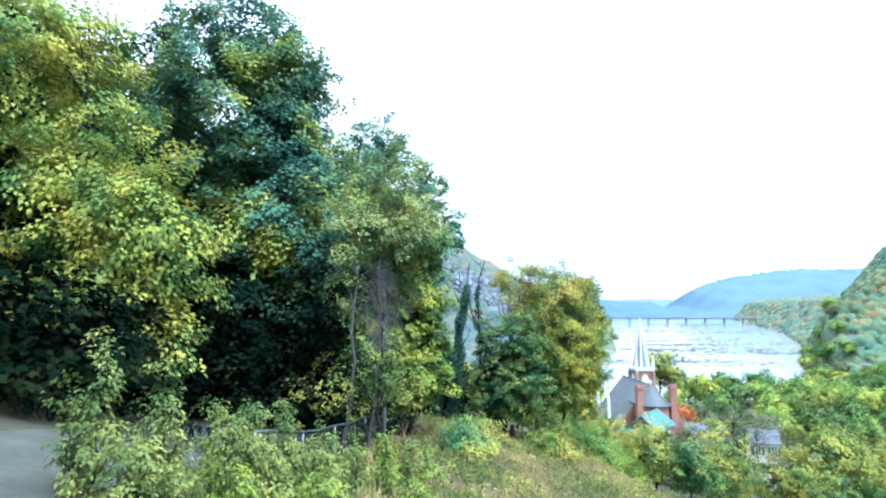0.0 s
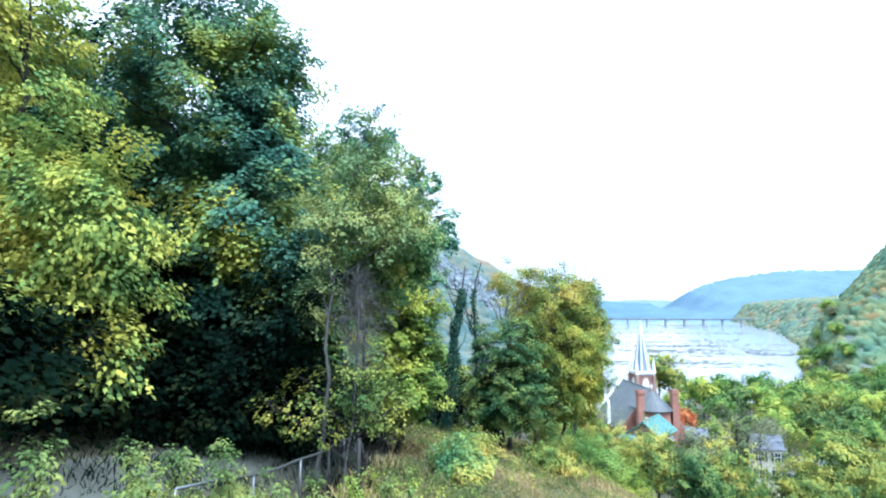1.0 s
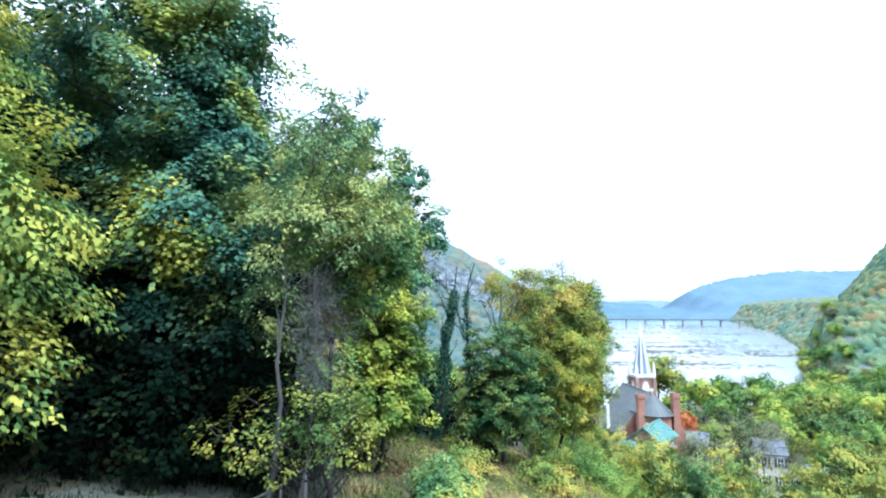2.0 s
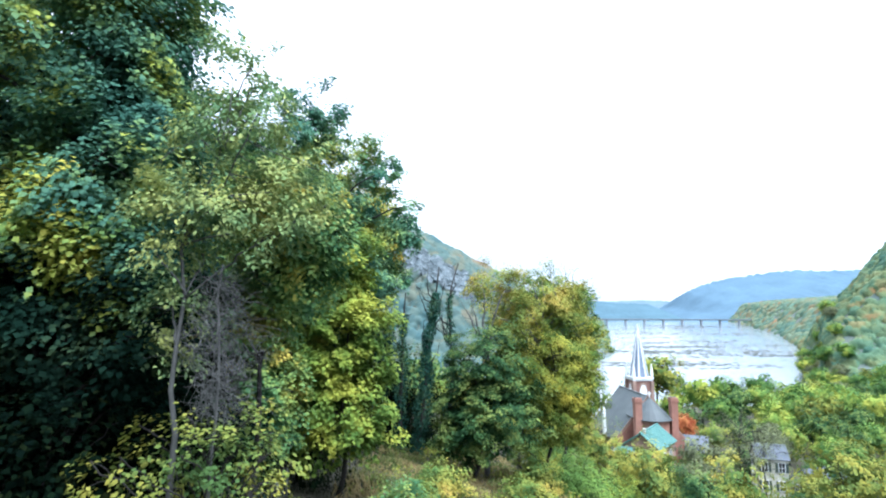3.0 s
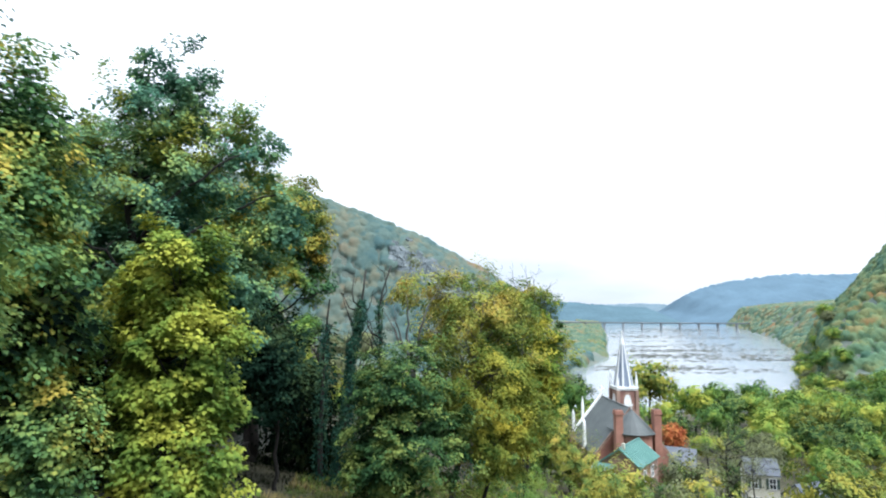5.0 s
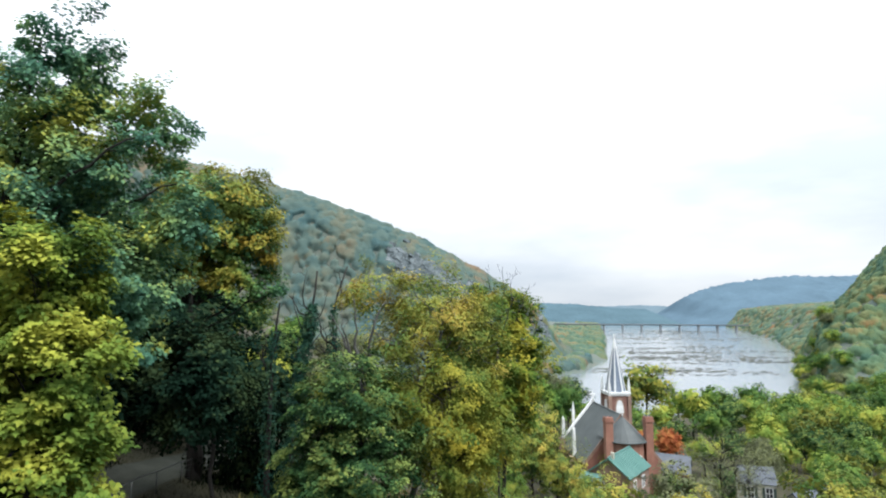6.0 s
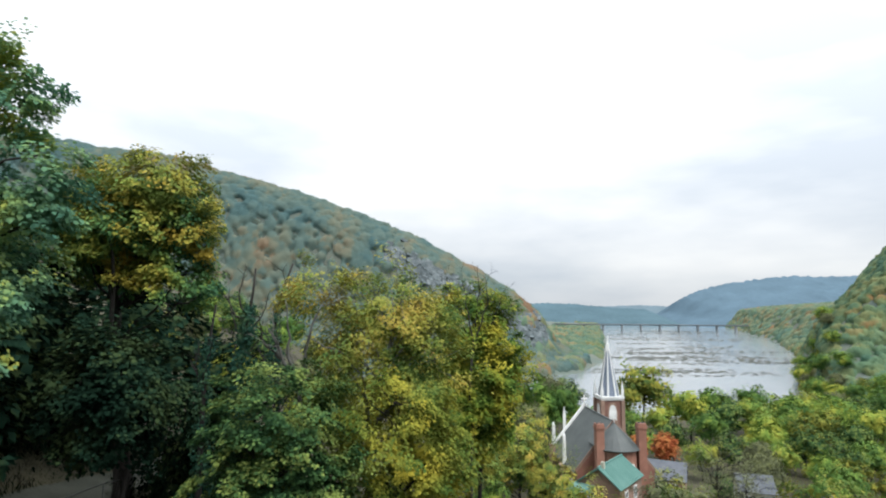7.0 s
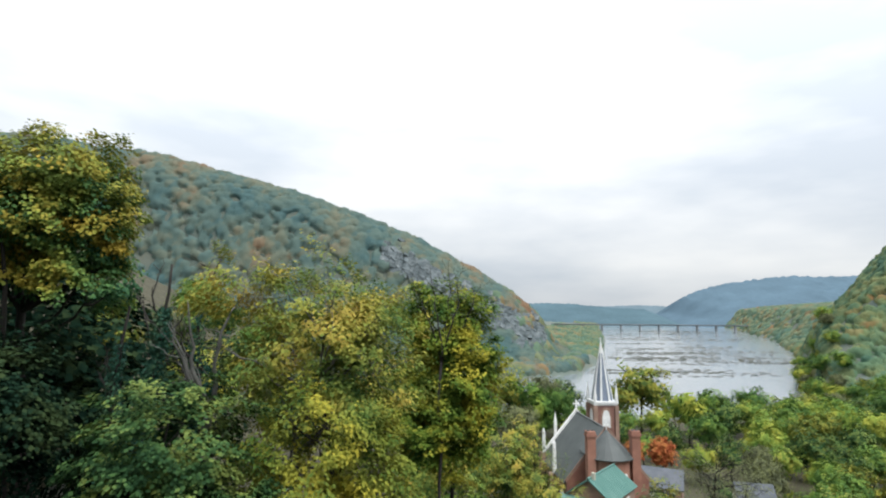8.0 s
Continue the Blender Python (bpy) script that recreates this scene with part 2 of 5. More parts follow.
SPIRE_SLATE = surface("blue_grey_spire_slate", [(0.3, (0.10, 0.13, 0.18)), (0.7, (0.17, 0.20, 0.26))], 0.8, 8.0, 0.55, 0.2, dist=0.01)
WHITE = surface("white_paint_weathered", [(0.25, (0.48, 0.50, 0.50)), (0.6, (0.68, 0.69, 0.69)), (0.8, (0.78, 0.78, 0.77))], 1.2, 14.0, 0.6, 0.15, dist=0.005)
TEAL = surface("green_copper_roof", [(0.25, (0.06, 0.138, 0.122)), (0.55, (0.085, 0.175, 0.156)), (0.8, (0.12, 0.215, 0.193))], 0.6, 8.0, 0.75, 0.1, dist=0.005, specular=0.2)
CREAM = surface("cream_render", [(0.3, (0.34, 0.33, 0.27)), (0.7, (0.48, 0.465, 0.39))], 0.8, 12.0, 0.85, 0.2, dist=0.01)
TIN = surface("grey_metal_roof", [(0.3, (0.06, 0.07, 0.085)), (0.7, (0.115, 0.125, 0.145))], 0.7, 8.0, 0.8, 0.1, 0.0, dist=0.005, specular=0.15)
DARK_GLASS = surface("dark_window_glass", [(0.3, (0.01, 0.012, 0.015)), (0.7, (0.03, 0.033, 0.04))], 2, 10, 0.08, 0.02, dist=0.001, specular=0.6)
SHUTTER = plain("dark_green_shutter", (0.03, 0.05, 0.045), 0.5)
ROCK = surface("cliff_rock", [(0.3, (0.06, 0.078, 0.085)), (0.5, (0.14, 0.165, 0.175)), (0.7, (0.26, 0.285, 0.295))], 0.12, 0.5, 0.95, 0.9, dist=1.0)
CONCRETE = surface("bridge_concrete", [(0.3, (0.16, 0.18, 0.20)), (0.7, (0.25, 0.27, 0.29))], 0.02, 0.5, 0.85, 0.1, dist=0.05)
ASPHALT = surface("asphalt", [(0.3, (0.10, 0.10, 0.105)), (0.7, (0.17, 0.17, 0.175))], 0.5, 9.0, 0.9, 0.2, dist=0.01)


# ---- mesh helpers ----
def mesh_from(name, verts, faces_flat, sizes, material, smooth=False):
    """A mesh from arrays: verts (n, 3), the corners of all faces in one row, and each face's number of corners."""
    me = bpy.data.meshes.new(name)
    verts, faces_flat, sizes = np.asarray(verts, np.float32), np.asarray(faces_flat, np.int32), np.asarray(sizes, np.int32)
    me.vertices.add(len(verts))
    me.vertices.foreach_set("co", verts.ravel())
    me.loops.add(len(faces_flat))
    me.loops.foreach_set("vertex_index", faces_flat)
    me.polygons.add(len(sizes))
    me.polygons.foreach_set("loop_start", np.concatenate(([0], np.cumsum(sizes)[:-1])).astype(np.int32))
    me.polygons.foreach_set("loop_total", sizes)
    if smooth:
        me.polygons.foreach_set("use_smooth", np.ones(len(sizes), bool))
    me.update(calc_edges=True)
    me.validate()
    me.materials.append(material)
    return me


def thing(name, label, category, x=0, y=0, z=0, rz=0, group="", kind=""):
    ob = new(name)
    ob.empty_display_size = 0.3
    ob.matrix_basis = pose(x, y, z, 0, 0, rz)
    return tagged(ob, label, category, group, kind)


def add_part(name, me, parent, label="", kind=""):
    ob = new(name, me)
    ob.parent = parent
    return tagged(ob, label=label, kind=kind)


def part(name, bm, material, parent, label="", bevel=0.0):
    if bevel:
        bmesh.ops.bevel(bm, geom=bm.edges[:], offset=bevel, segments=1, affect="EDGES")
    bmesh.ops.recalc_face_normals(bm, faces=bm.faces[:])
    me = bpy.data.meshes.new(name)
    bm.to_mesh(me)
    bm.free()
    me.materials.append(material)
    return add_part(name, me, parent, label)


def box(bm, x0, y0, z0, x1, y1, z1):
    v = [bm.verts.new(p) for p in ((x0, y0, z0), (x1, y0, z0), (x1, y1, z0), (x0, y1, z0), (x0, y0, z1), (x1, y0, z1), (x1, y1, z1), (x0, y1, z1))]
    for f in ((3, 2, 1, 0), (4, 5, 6, 7), (0, 1, 5, 4), (1, 2, 6, 5), (2, 3, 7, 6), (3, 0, 4, 7)):
        bm.faces.new([v[i] for i in f])
    return bm


def boxed(x0, y0, z0, x1, y1, z1):
    return box(bmesh.new(), x0, y0, z0, x1, y1, z1)


def prism(bm, lower, upper):
    """A solid between two rings of as many points."""
    a, b = [bm.verts.new(p) for p in lower], [bm.verts.new(p) for p in upper]
    bm.faces.new(a[::-1])
    bm.faces.new(b)
    for i in range(len(a)):
        j = (i + 1) % len(a)
        bm.faces.new((a[i], a[j], b[j], b[i]))
    return bm


def slab(bm, corners, thick):
    """A board whose upper face has these corners."""
    p = [Vector(c) for c in corners]
    n = (p[1] - p[0]).cross(p[2] - p[0]).normalized()
    return prism(bm, [q - n * thick for q in p], p)


def unit(v):
    return v / np.maximum(np.linalg.norm(v, axis=-1, keepdims=True), 1e-9)


def tubes(paths, sides=6):
    """Tapered tubes along paths, each a list of (point, radius). Returns verts, faces, sizes."""
    V, Fc, S, base = [], [], [], 0
    ang = np.arange(sides) * 2 * math.pi / sides
    for path in paths:
        pts = np.array([p for p, _ in path], float)
        rad = np.array([r for _, r in path], float)
        tang = unit(np.gradient(pts, axis=0))
        ref = np.where(np.abs(tang[:, 2:3]) > 0.9, [[1.0, 0, 0]], [[0, 0, 1.0]])
        u = unit(np.cross(tang, ref))
        w = np.cross(tang, u)
        ring = pts[:, None] + rad[:, None, None] * (np.cos(ang)[None, :, None] * u[:, None] + np.sin(ang)[None, :, None] * w[:, None])
        V.append(ring.reshape(-1, 3))
        k = np.arange(len(pts) - 1)[:, None] * sides
        i = np.arange(sides)[None]
        j = (i + 1) % sides
        quad = np.stack((k + i, k + j, k + sides + j, k + sides + i), -1).reshape(-1, 4) + base
        Fc.append(quad.ravel())
        S.append(np.full(len(quad), 4))
        Fc.append(np.arange(sides)[::-1] + base)
        Fc.append(np.arange(sides) + base + (len(pts) - 1) * sides)
        S.append(np.array([sides, sides]))
        base += len(pts) * sides
    return np.concatenate(V), np.concatenate(Fc), np.concatenate(S)


def tube_mesh(name, paths, material, sides=6):
    return mesh_from(name, *tubes(paths, sides), material, True)


# leaf outlines: x across, y along, z lift; unit length
KITE = np.array([(0, 0, 0), (0.30, 0.42, 0.05), (0, 1, -0.14), (-0.30, 0.42, 0.05)])
BROAD = np.array([(0, 0, 0), (0.42, 0.46, 0.05), (0, 1, -0.12), (-0.42, 0.46, 0.05)])
LOBED = np.array([(0, 0, 0), (0.52, 0.34, -0.05), (0.27, 0.5, 0.03), (0, 1.0, -0.12), (-0.27, 0.5, 0.03), (-0.52, 0.34, -0.05)])


def leaf_arrays(rng, where, normal, tip, size, outline):
    """Leaves at the points where, their faces turned to normal and their tips to tip."""
    n = unit(normal)
    t = unit(tip - (tip * n).sum(1, keepdims=True) * n)
    s = np.cross(t, n)
    v = where[:, None] + size[:, None, None] * (outline[None, :, 0:1] * s[:, None] + outline[None, :, 1:2] * t[:, None] + outline[None, :, 2:3] * n[:, None])
    c = len(outline)
    return v.reshape(-1, 3), np.arange(len(where) * c), np.full(len(where), c)


def crown_clumps(rng, lobes, count, rough=0.22, inner=0.45):
    """Places of leaf clumps in the lobes (x, y, z, rx, ry, rz), more of them near the outside, with an uneven outline."""
    vol = np.array([l[3] * l[4] * l[5] for l in lobes]) ** (2 / 3)
    pick = rng.choice(len(lobes), count, p=vol / vol.sum())
    L = np.array(lobes)[pick]
    d = unit(rng.normal(size=(count, 3)))
    r = rng.uniform(inner ** 3, 1, count) ** (1 / 3)
    f = 1 + rough * (np.sin(d[:, 0] * 5.1 + L[:, 0]) * np.sin(d[:, 1] * 4.3 + 1.7 * L[:, 1]) + 0.7 * np.sin(d[:, 2] * 7.9 + d[:, 0] * 6.3 + L[:, 2])) + rng.normal(0, rough * 0.2, count)
    p = L[:, :3] + d * L[:, 3:] * (r * f)[:, None]
    return p, d


def crown_mesh(name, rng, clumps, out, leaves, spread, size, outline, material, droop=0.35, flat=0.6, up=0.8, wild=0.3, lean=0.5):
    """Leaves round each clump: flat sprays whose leaves hang outward."""
    k = len(clumps)
    rad = spread * rng.uniform(0.6, 1.35, k)
    off = unit(rng.normal(size=(k, leaves, 3))) * rng.uniform(0.1, 1, (k, leaves, 1)) ** 0.6 * np.array([1, 1, flat])
    off[..., 2] -= droop * (off[..., 0] ** 2 + off[..., 1] ** 2) * 0.5
    off[..., 2] += (off[..., :2] * rng.normal(0, 0.45, (k, 1, 2))).sum(-1)
    where = (clumps[:, None] + off * rad[:, None, None]).reshape(-1, 3)
    m = len(where)
    outw = np.repeat(out, leaves, 0)
    normal = rng.normal(size=(m, 3)) * wild + outw * lean + np.array([0, 0, up])
    tip = off.reshape(-1, 3) * 0.8 + rng.normal(size=(m, 3)) * 0.5 + outw * 0.4 + np.array([0, 0, -droop * 1.4])
    return mesh_from(name, *leaf_arrays(rng, where, normal, tip, size * rng.uniform(0.65, 1.25, m), outline), material)


def bent(rng, a, b, r0, r1, steps=6, wob=0.08, sag=0.0):
    """A limb from a to b that wanders a little; a list for tubes()."""
    a, b = np.array(a, float), np.array(b, float)
    length = np.linalg.norm(b - a)
    w = np.cumsum(rng.normal(size=(steps + 1, 3)), 0) * wob * length / steps ** 0.5
    t = np.linspace(0, 1, steps + 1)
    w -= w[0] + t[:, None] * (w[-1] - w[0])
    p = a + (b - a) * t[:, None] + w
    p[:, 2] += sag * length * 4 * t * (1 - t)
    return [(tuple(q), float(r0 + (r1 - r0) * s ** 0.8)) for q, s in zip(p, t)]


def skeleton_paths(rng, foot, lobes, clumps, girth, limbs=26, twigs=60, forks=1, lean=(0, 0)):
    """Trunk, limbs to the crown's clumps and twigs off the limbs."""
    top = np.array([np.average([l[0] for l in lobes], weights=[l[3] ** 3 for l in lobes]) + lean[0], np.average([l[1] for l in lobes], weights=[l[4] ** 3 for l in lobes]) + lean[1], max(l[2] + 0.55 * l[5] for l in lobes)])
    foot = np.array(foot, float)
    paths = []
    trunk = bent(rng, foot - [0, 0, 0.4], top, girth, girth * 0.12, 12, 0.05)
    trunk[0] = (trunk[0][0], girth * 1.35)
    paths.append(trunk)
    stem = np.array([p for p, _ in trunk])
    for k in range(forks - 1):
        side = np.array([rng.uniform(-1, 1), rng.uniform(-1, 1), 0]) * girth * 3
        paths.append(bent(rng, foot + side * 0.3 - [0, 0, 0.3], clumps[rng.integers(len(clumps))], girth * 0.7, girth * 0.12, 9, 0.07))
    ends = []
    low = min(l[2] - l[5] for l in lobes)
    for k in rng.choice(len(clumps), min(limbs, len(clumps)), replace=False):
        c = clumps[k]
        z = max(low * 0.4 + foot[2] * 0.6, c[2] - 0.55 * np.hypot(*(c[:2] - top[:2])) - 0.5)
        i = int(np.argmin(np.abs(stem[:, 2] - z)))
        i = min(max(i, 2), len(stem) - 3)
        r = trunk[i][1]
        limb = bent(rng, stem[i], c, min(r * 0.6, girth * 0.45), 0.015 + girth * 0.03, 7, 0.09, 0.06)
        paths.append(limb)
        ends += [limb[3], limb[4], limb[5]]
    for k in rng.choice(len(clumps), min(twigs, len(clumps)), replace=False):
        if not ends:
            break
        E = np.array([p for p, _ in ends])
        i = int(np.argmin(((E - clumps[k]) ** 2).sum(1)))
        paths.append(bent(rng, ends[i][0], clumps[k], ends[i][1] * 0.6, 0.008 + girth * 0.01, 4, 0.1))
    return paths


def tree(name, label, foot, lobes, material, seed, clumps=220, leaves=70, spread=0.8, size=0.18, outline=BROAD, girth=0.22, bark=None,
         limbs=26, twigs=60, droop=0.35, flat=0.6, up=0.8, sides=6, rough=0.22, inner=0.45, forks=1, group="", category="tree", extra=None, wild=0.3, lean=0.5, split=False):
    """A tree that stands at foot with its crown in the lobes, all in world metres."""
    rng = np.random.default_rng(seed)
    ob = thing(name, label, category, *foot, group=group)
    shift = np.array(foot)
    local = [(l[0] - foot[0], l[1] - foot[1], l[2] - foot[2], *l[3:]) for l in lobes]
    c, d = crown_clumps(rng, local, clumps, rough, inner)
    paths = skeleton_paths(rng, (0, 0, 0), local, c, girth, limbs, twigs, forks)
    if split:
        for path in paths[1:]:
            add_part("branch", tube_mesh("branch", [path], bark or BARK, 4), ob)
        paths = paths[:1]
    add_part("trunk", tube_mesh("trunk", paths, bark or BARK, sides), ob)
    add_part("crown", crown_mesh("crown", rng, c, d, leaves, spread, size, outline, material, droop, flat, up, wild, lean), ob)
    if extra:
        more = [(l[0] - foot[0], l[1] - foot[1], l[2] - foot[2], *l[3:]) for l in extra[0]]
        c, d = crown_clumps(rng, more, extra[2], rough, inner)
        add_part("crown", crown_mesh("crown", rng, c, d, leaves, spread, size, outline, extra[1], droop, flat, up), ob, extra[3])
    return ob


# ---- ground ----
def smooth(a, b, v):
    t = np.clip((np.asarray(v, float) - a) / (b - a), 0, 1)
    return t * t * (3 - 2 * t)


FALL_Y, FALL_Z = (-60, 12, 25, 44, 60, 105, 150, 320), (66, 56.1, 53.5, 51.0, 48.6, 39.0, 33.0, 14.0)
LEFT_Y, LEFT_X = (540, 578, 718, 1292, 2045, 4500), (90, 137, 200, 362, 550, 1200)
RIGHT_Y, RIGHT_X = (280, 448, 552, 683, 746, 1211, 2123, 4500), (215, 280, 345, 430, 462, 700, 1058, 2000)
RIDGE_X, RIDGE_Z = (-900, -340, -220, -100, -24, 44, 75, 112, 135, 170, 260), (300, 236, 208, 170, 139, 102, 82, 62, 30, 14, 8)


def wave(x, y, s, k):
    return np.sin(x / s + 1.3 * k) * np.cos(y / s * 1.17 - 0.7 * k) + 0.5 * np.sin((x + y) / s * 1.9 + k) * np.cos((x - y) / s * 2.3 + 2 * k)


def near_land(x, y):
    f = sum(np.interp(y + d, FALL_Y, FALL_Z) for d in (-6, -3, 0, 3, 6)) / 5
    z = f - 0.22 * (x + 2.9) - 3.0 * smooth(8, 20, x) * (1 - smooth(70, 105, y))
    z = np.where(x < -9, z + 0.25 * (-9 - x), z)
    bench = 15 + 1.2 * wave(x, y, 40, 1)
    z = bench + np.logaddexp(0, (z - bench) / 2.5) * 2.5
    z = z + 0.12 * wave(x, y, 3.1, 2) + 0.25 * wave(x, y, 9.0, 3)
    return np.where(y > 270, z - 20 * smooth(270, 330, y), z)


def left_land(x, y):
    shore = y - np.interp(x, (-900, 90, 137), (470, 540, 578))
    side = np.interp(y, LEFT_Y, LEFT_X) - x
    d = np.minimum(shore, side)
    h = np.interp(x, RIDGE_X, RIDGE_Z) * smooth(0, 1, np.clip(shore / 110, 0, 1) * 0.85 + 0.1) * (1 - 0.55 * smooth(250, 700, y - 560))
    low = 6 + 0.05 * np.clip(d, 0, 200)
    return np.where(d > 0, np.maximum(h * smooth(-10, 90, d), low * smooth(0, 14, d)) + wave(x, y, 23, 4) * 2.0 * smooth(10, 60, d), -4 + 4 * smooth(-25, 0, d))


def right_land(x, y):
    d = x - np.interp(y, RIGHT_Y, RIGHT_X)
    ridge = smooth(380, 520, y) * (1 - 0.93 * smooth(690, 880, y))
    h = 5 + 0.08 * np.clip(d, 0, 300) + ridge * (21 * smooth(0, 16, d) + np.clip(d, 0, 400) * 0.95 + wave(x, y, 19, 5) * 4 * smooth(30, 90, d))
    h = h + 50 * smooth(900, 1200, y) * smooth(10, 100, d)
    return np.where(d > 0, h * smooth(0, 20, d), -4 + 4 * smooth(-25, 0, d))


def ground_z(x, y):
    x, y = np.asarray(x, float), np.asarray(y, float)
    z = np.where(y < 335, near_land(x, y), -5.0)
    return np.maximum(np.maximum(z, left_land(x, y)), np.maximum(right_land(x, y), -5.0))


def gz(x, y):
    return float(ground_z(x, y))


def steps(*runs):
    v = [runs[0][0]]
    for a, b, s in runs:
        v += list(np.linspace(a, b, max(2, int((b - a) / s)))[1:])
    return np.array(v)


gx = steps((-4500, -900, 300), (-900, -60, 20), (-60, 60, 1.2), (60, 200, 4), (200, 900, 12), (900, 1500, 25), (1500, 4500, 250))
gy = steps((-4500, -60, 250), (-60, -8, 4), (-8, 70, 1.0), (70, 330, 4.5), (330, 1000, 11), (1000, 2500, 30), (2500, 4600, 150))
GX, GY = np.meshgrid(gx, gy)
nx, ny = len(gx), len(gy)
idx = np.arange(nx * ny).reshape(ny, nx)
quads = np.stack((idx[:-1, :-1], idx[:-1, 1:], idx[1:, 1:], idx[1:, :-1]), -1).reshape(-1, 4)
ground = new("ground", mesh_from("ground", np.stack((GX, GY, ground_z(GX, GY)), -1).reshape(-1, 3), quads.ravel(), np.full(len(quads), 4), SOIL, True))
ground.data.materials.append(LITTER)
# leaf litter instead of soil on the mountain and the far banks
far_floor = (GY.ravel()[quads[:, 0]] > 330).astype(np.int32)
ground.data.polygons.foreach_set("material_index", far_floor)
tagged(ground, "wooded valley ground with dry grass and leaf litter", "ground", kind="structure")


# ---- river ----
def water_material():
    m, n, l, out = nodes_of("river_water")
    tc, mp, a = n.new("ShaderNodeTexCoord"), n.new("ShaderNodeMapping"), n.new("ShaderNodeTexNoise")
    mp.inputs["Scale"].default_value = (0.35, 1.0, 1.0)
    a.inputs["Scale"].default_value, a.inputs["Detail"].default_value = 0.25, 6.0
    l.new(tc.outputs["Object"], mp.inputs["Vector"])
    l.new(mp.outputs["Vector"], a.inputs["Vector"])
    bp, b = n.new("ShaderNodeBump"), n.new("ShaderNodeBsdfPrincipled")
    bp.inputs["Strength"].default_value, bp.inputs["Distance"].default_value = 0.35, 0.5
    l.new(a.outputs["Fac"], bp.inputs["Height"])
    b.inputs["Base Color"].default_value = (0.18, 0.205, 0.225, 1)
    b.inputs["Roughness"].default_value = 0.12
    b.inputs["IOR"].default_value = 1.33
    b.inputs["Specular IOR Level"].default_value = 0.5
    l.new(bp.outputs["Normal"], b.inputs["Normal"])
    l.new(b.outputs[0], out.inputs["Surface"])
    return m


wx, wy = np.linspace(-1200, 2600, 39), np.linspace(265, 4400, 43)
WX, WY = np.meshgrid(wx, wy)
wi = np.arange(WX.size).reshape(WX.shape)
wq = np.stack((wi[:-1, :-1], wi[:-1, 1:], wi[1:, 1:], wi[1:, :-1]), -1).reshape(-1, 4)
river = new("water", mesh_from("water", np.stack((WX, WY, np.zeros_like(WX)), -1).reshape(-1, 3), wq.ravel(), np.full(len(wq), 4), water_material()))
tagged(river, "wide shallow river with pale rippled water", "river", kind="structure")


def blob_arrays(rng, where, size, squash):
    """Low uneven boulders: eight-sided rings."""
    k = 8
    ang = np.arange(k) * 2 * math.pi / k
    n = len(where)
    r = rng.uniform(0.6, 1.2, (n, 3, k)) * np.array([1.0, 0.85, 0.4])[None, :, None]
    zz = np.array([-0.35, 0.45, 0.9])[None, :, None] * np.ones((n, 3, k)) + rng.normal(0, 0.05, (n, 3, k))
    v = np.stack((r * np.cos(ang) * size[:, None, None] * 2.4, r * np.sin(ang) * size[:, None, None] * squash, zz * size[:, None, None] * 0.22), -1) + where[:, None, None]
    i = np.arange(k)
    j = (i + 1) % k
    q = np.concatenate([np.stack((a * k + i, a * k + j, (a + 1) * k + j, (a + 1) * k + i), -1) for a in (0, 1)])
    base = np.arange(n)[:, None, None] * 3 * k
    quad = (q[None] + base).reshape(-1)
    cap = (np.arange(2 * k, 3 * k)[None] + base[:, 0]).reshape(-1)
    return v.reshape(-1, 3), np.concatenate((quad, cap)), np.concatenate((np.full(n * 2 * k, 4), np.full(n, k)))


rng = np.random.default_rng(5)
RIVER_ROCK = surface("river_ledge_rock", [(0.3, (0.04, 0.045, 0.04)), (0.7, (0.12, 0.12, 0.10))], 0.05, 0.6, 0.9, 0.5, dist=0.2)
pts = []
for k in range(105):
    y0 = rng.choice((rng.normal(600, 14), rng.normal(760, 60), rng.normal(900, 60), rng.uniform(1000, 1900)))
    x0 = rng.uniform(np.interp(y0, LEFT_Y, LEFT_X) + 20, np.interp(y0, RIGHT_Y, RIGHT_X) - 5)
    for q in range(rng.integers(6, 26)):
        pts.append((x0 + rng.normal(0, 0.034 * y0), y0 + rng.normal(0, 0.006 * y0), 0.1))
pts = np.array(pts)
pts = pts[(pts[:, 0] > np.interp(pts[:, 1], LEFT_Y, LEFT_X) + 8) & (pts[:, 0] < np.interp(pts[:, 1], RIGHT_Y, RIGHT_X))]
ledges = new("river_rocks", mesh_from("river_rocks", *blob_arrays(rng, pts, rng.uniform(0.4, 1.8, len(pts)) * (0.6 + pts[:, 1] / 1100), 0.55), RIVER_ROCK))
tagged(ledges, "dark low rock ledges breaking the river surface", "rocks", kind="stuff")


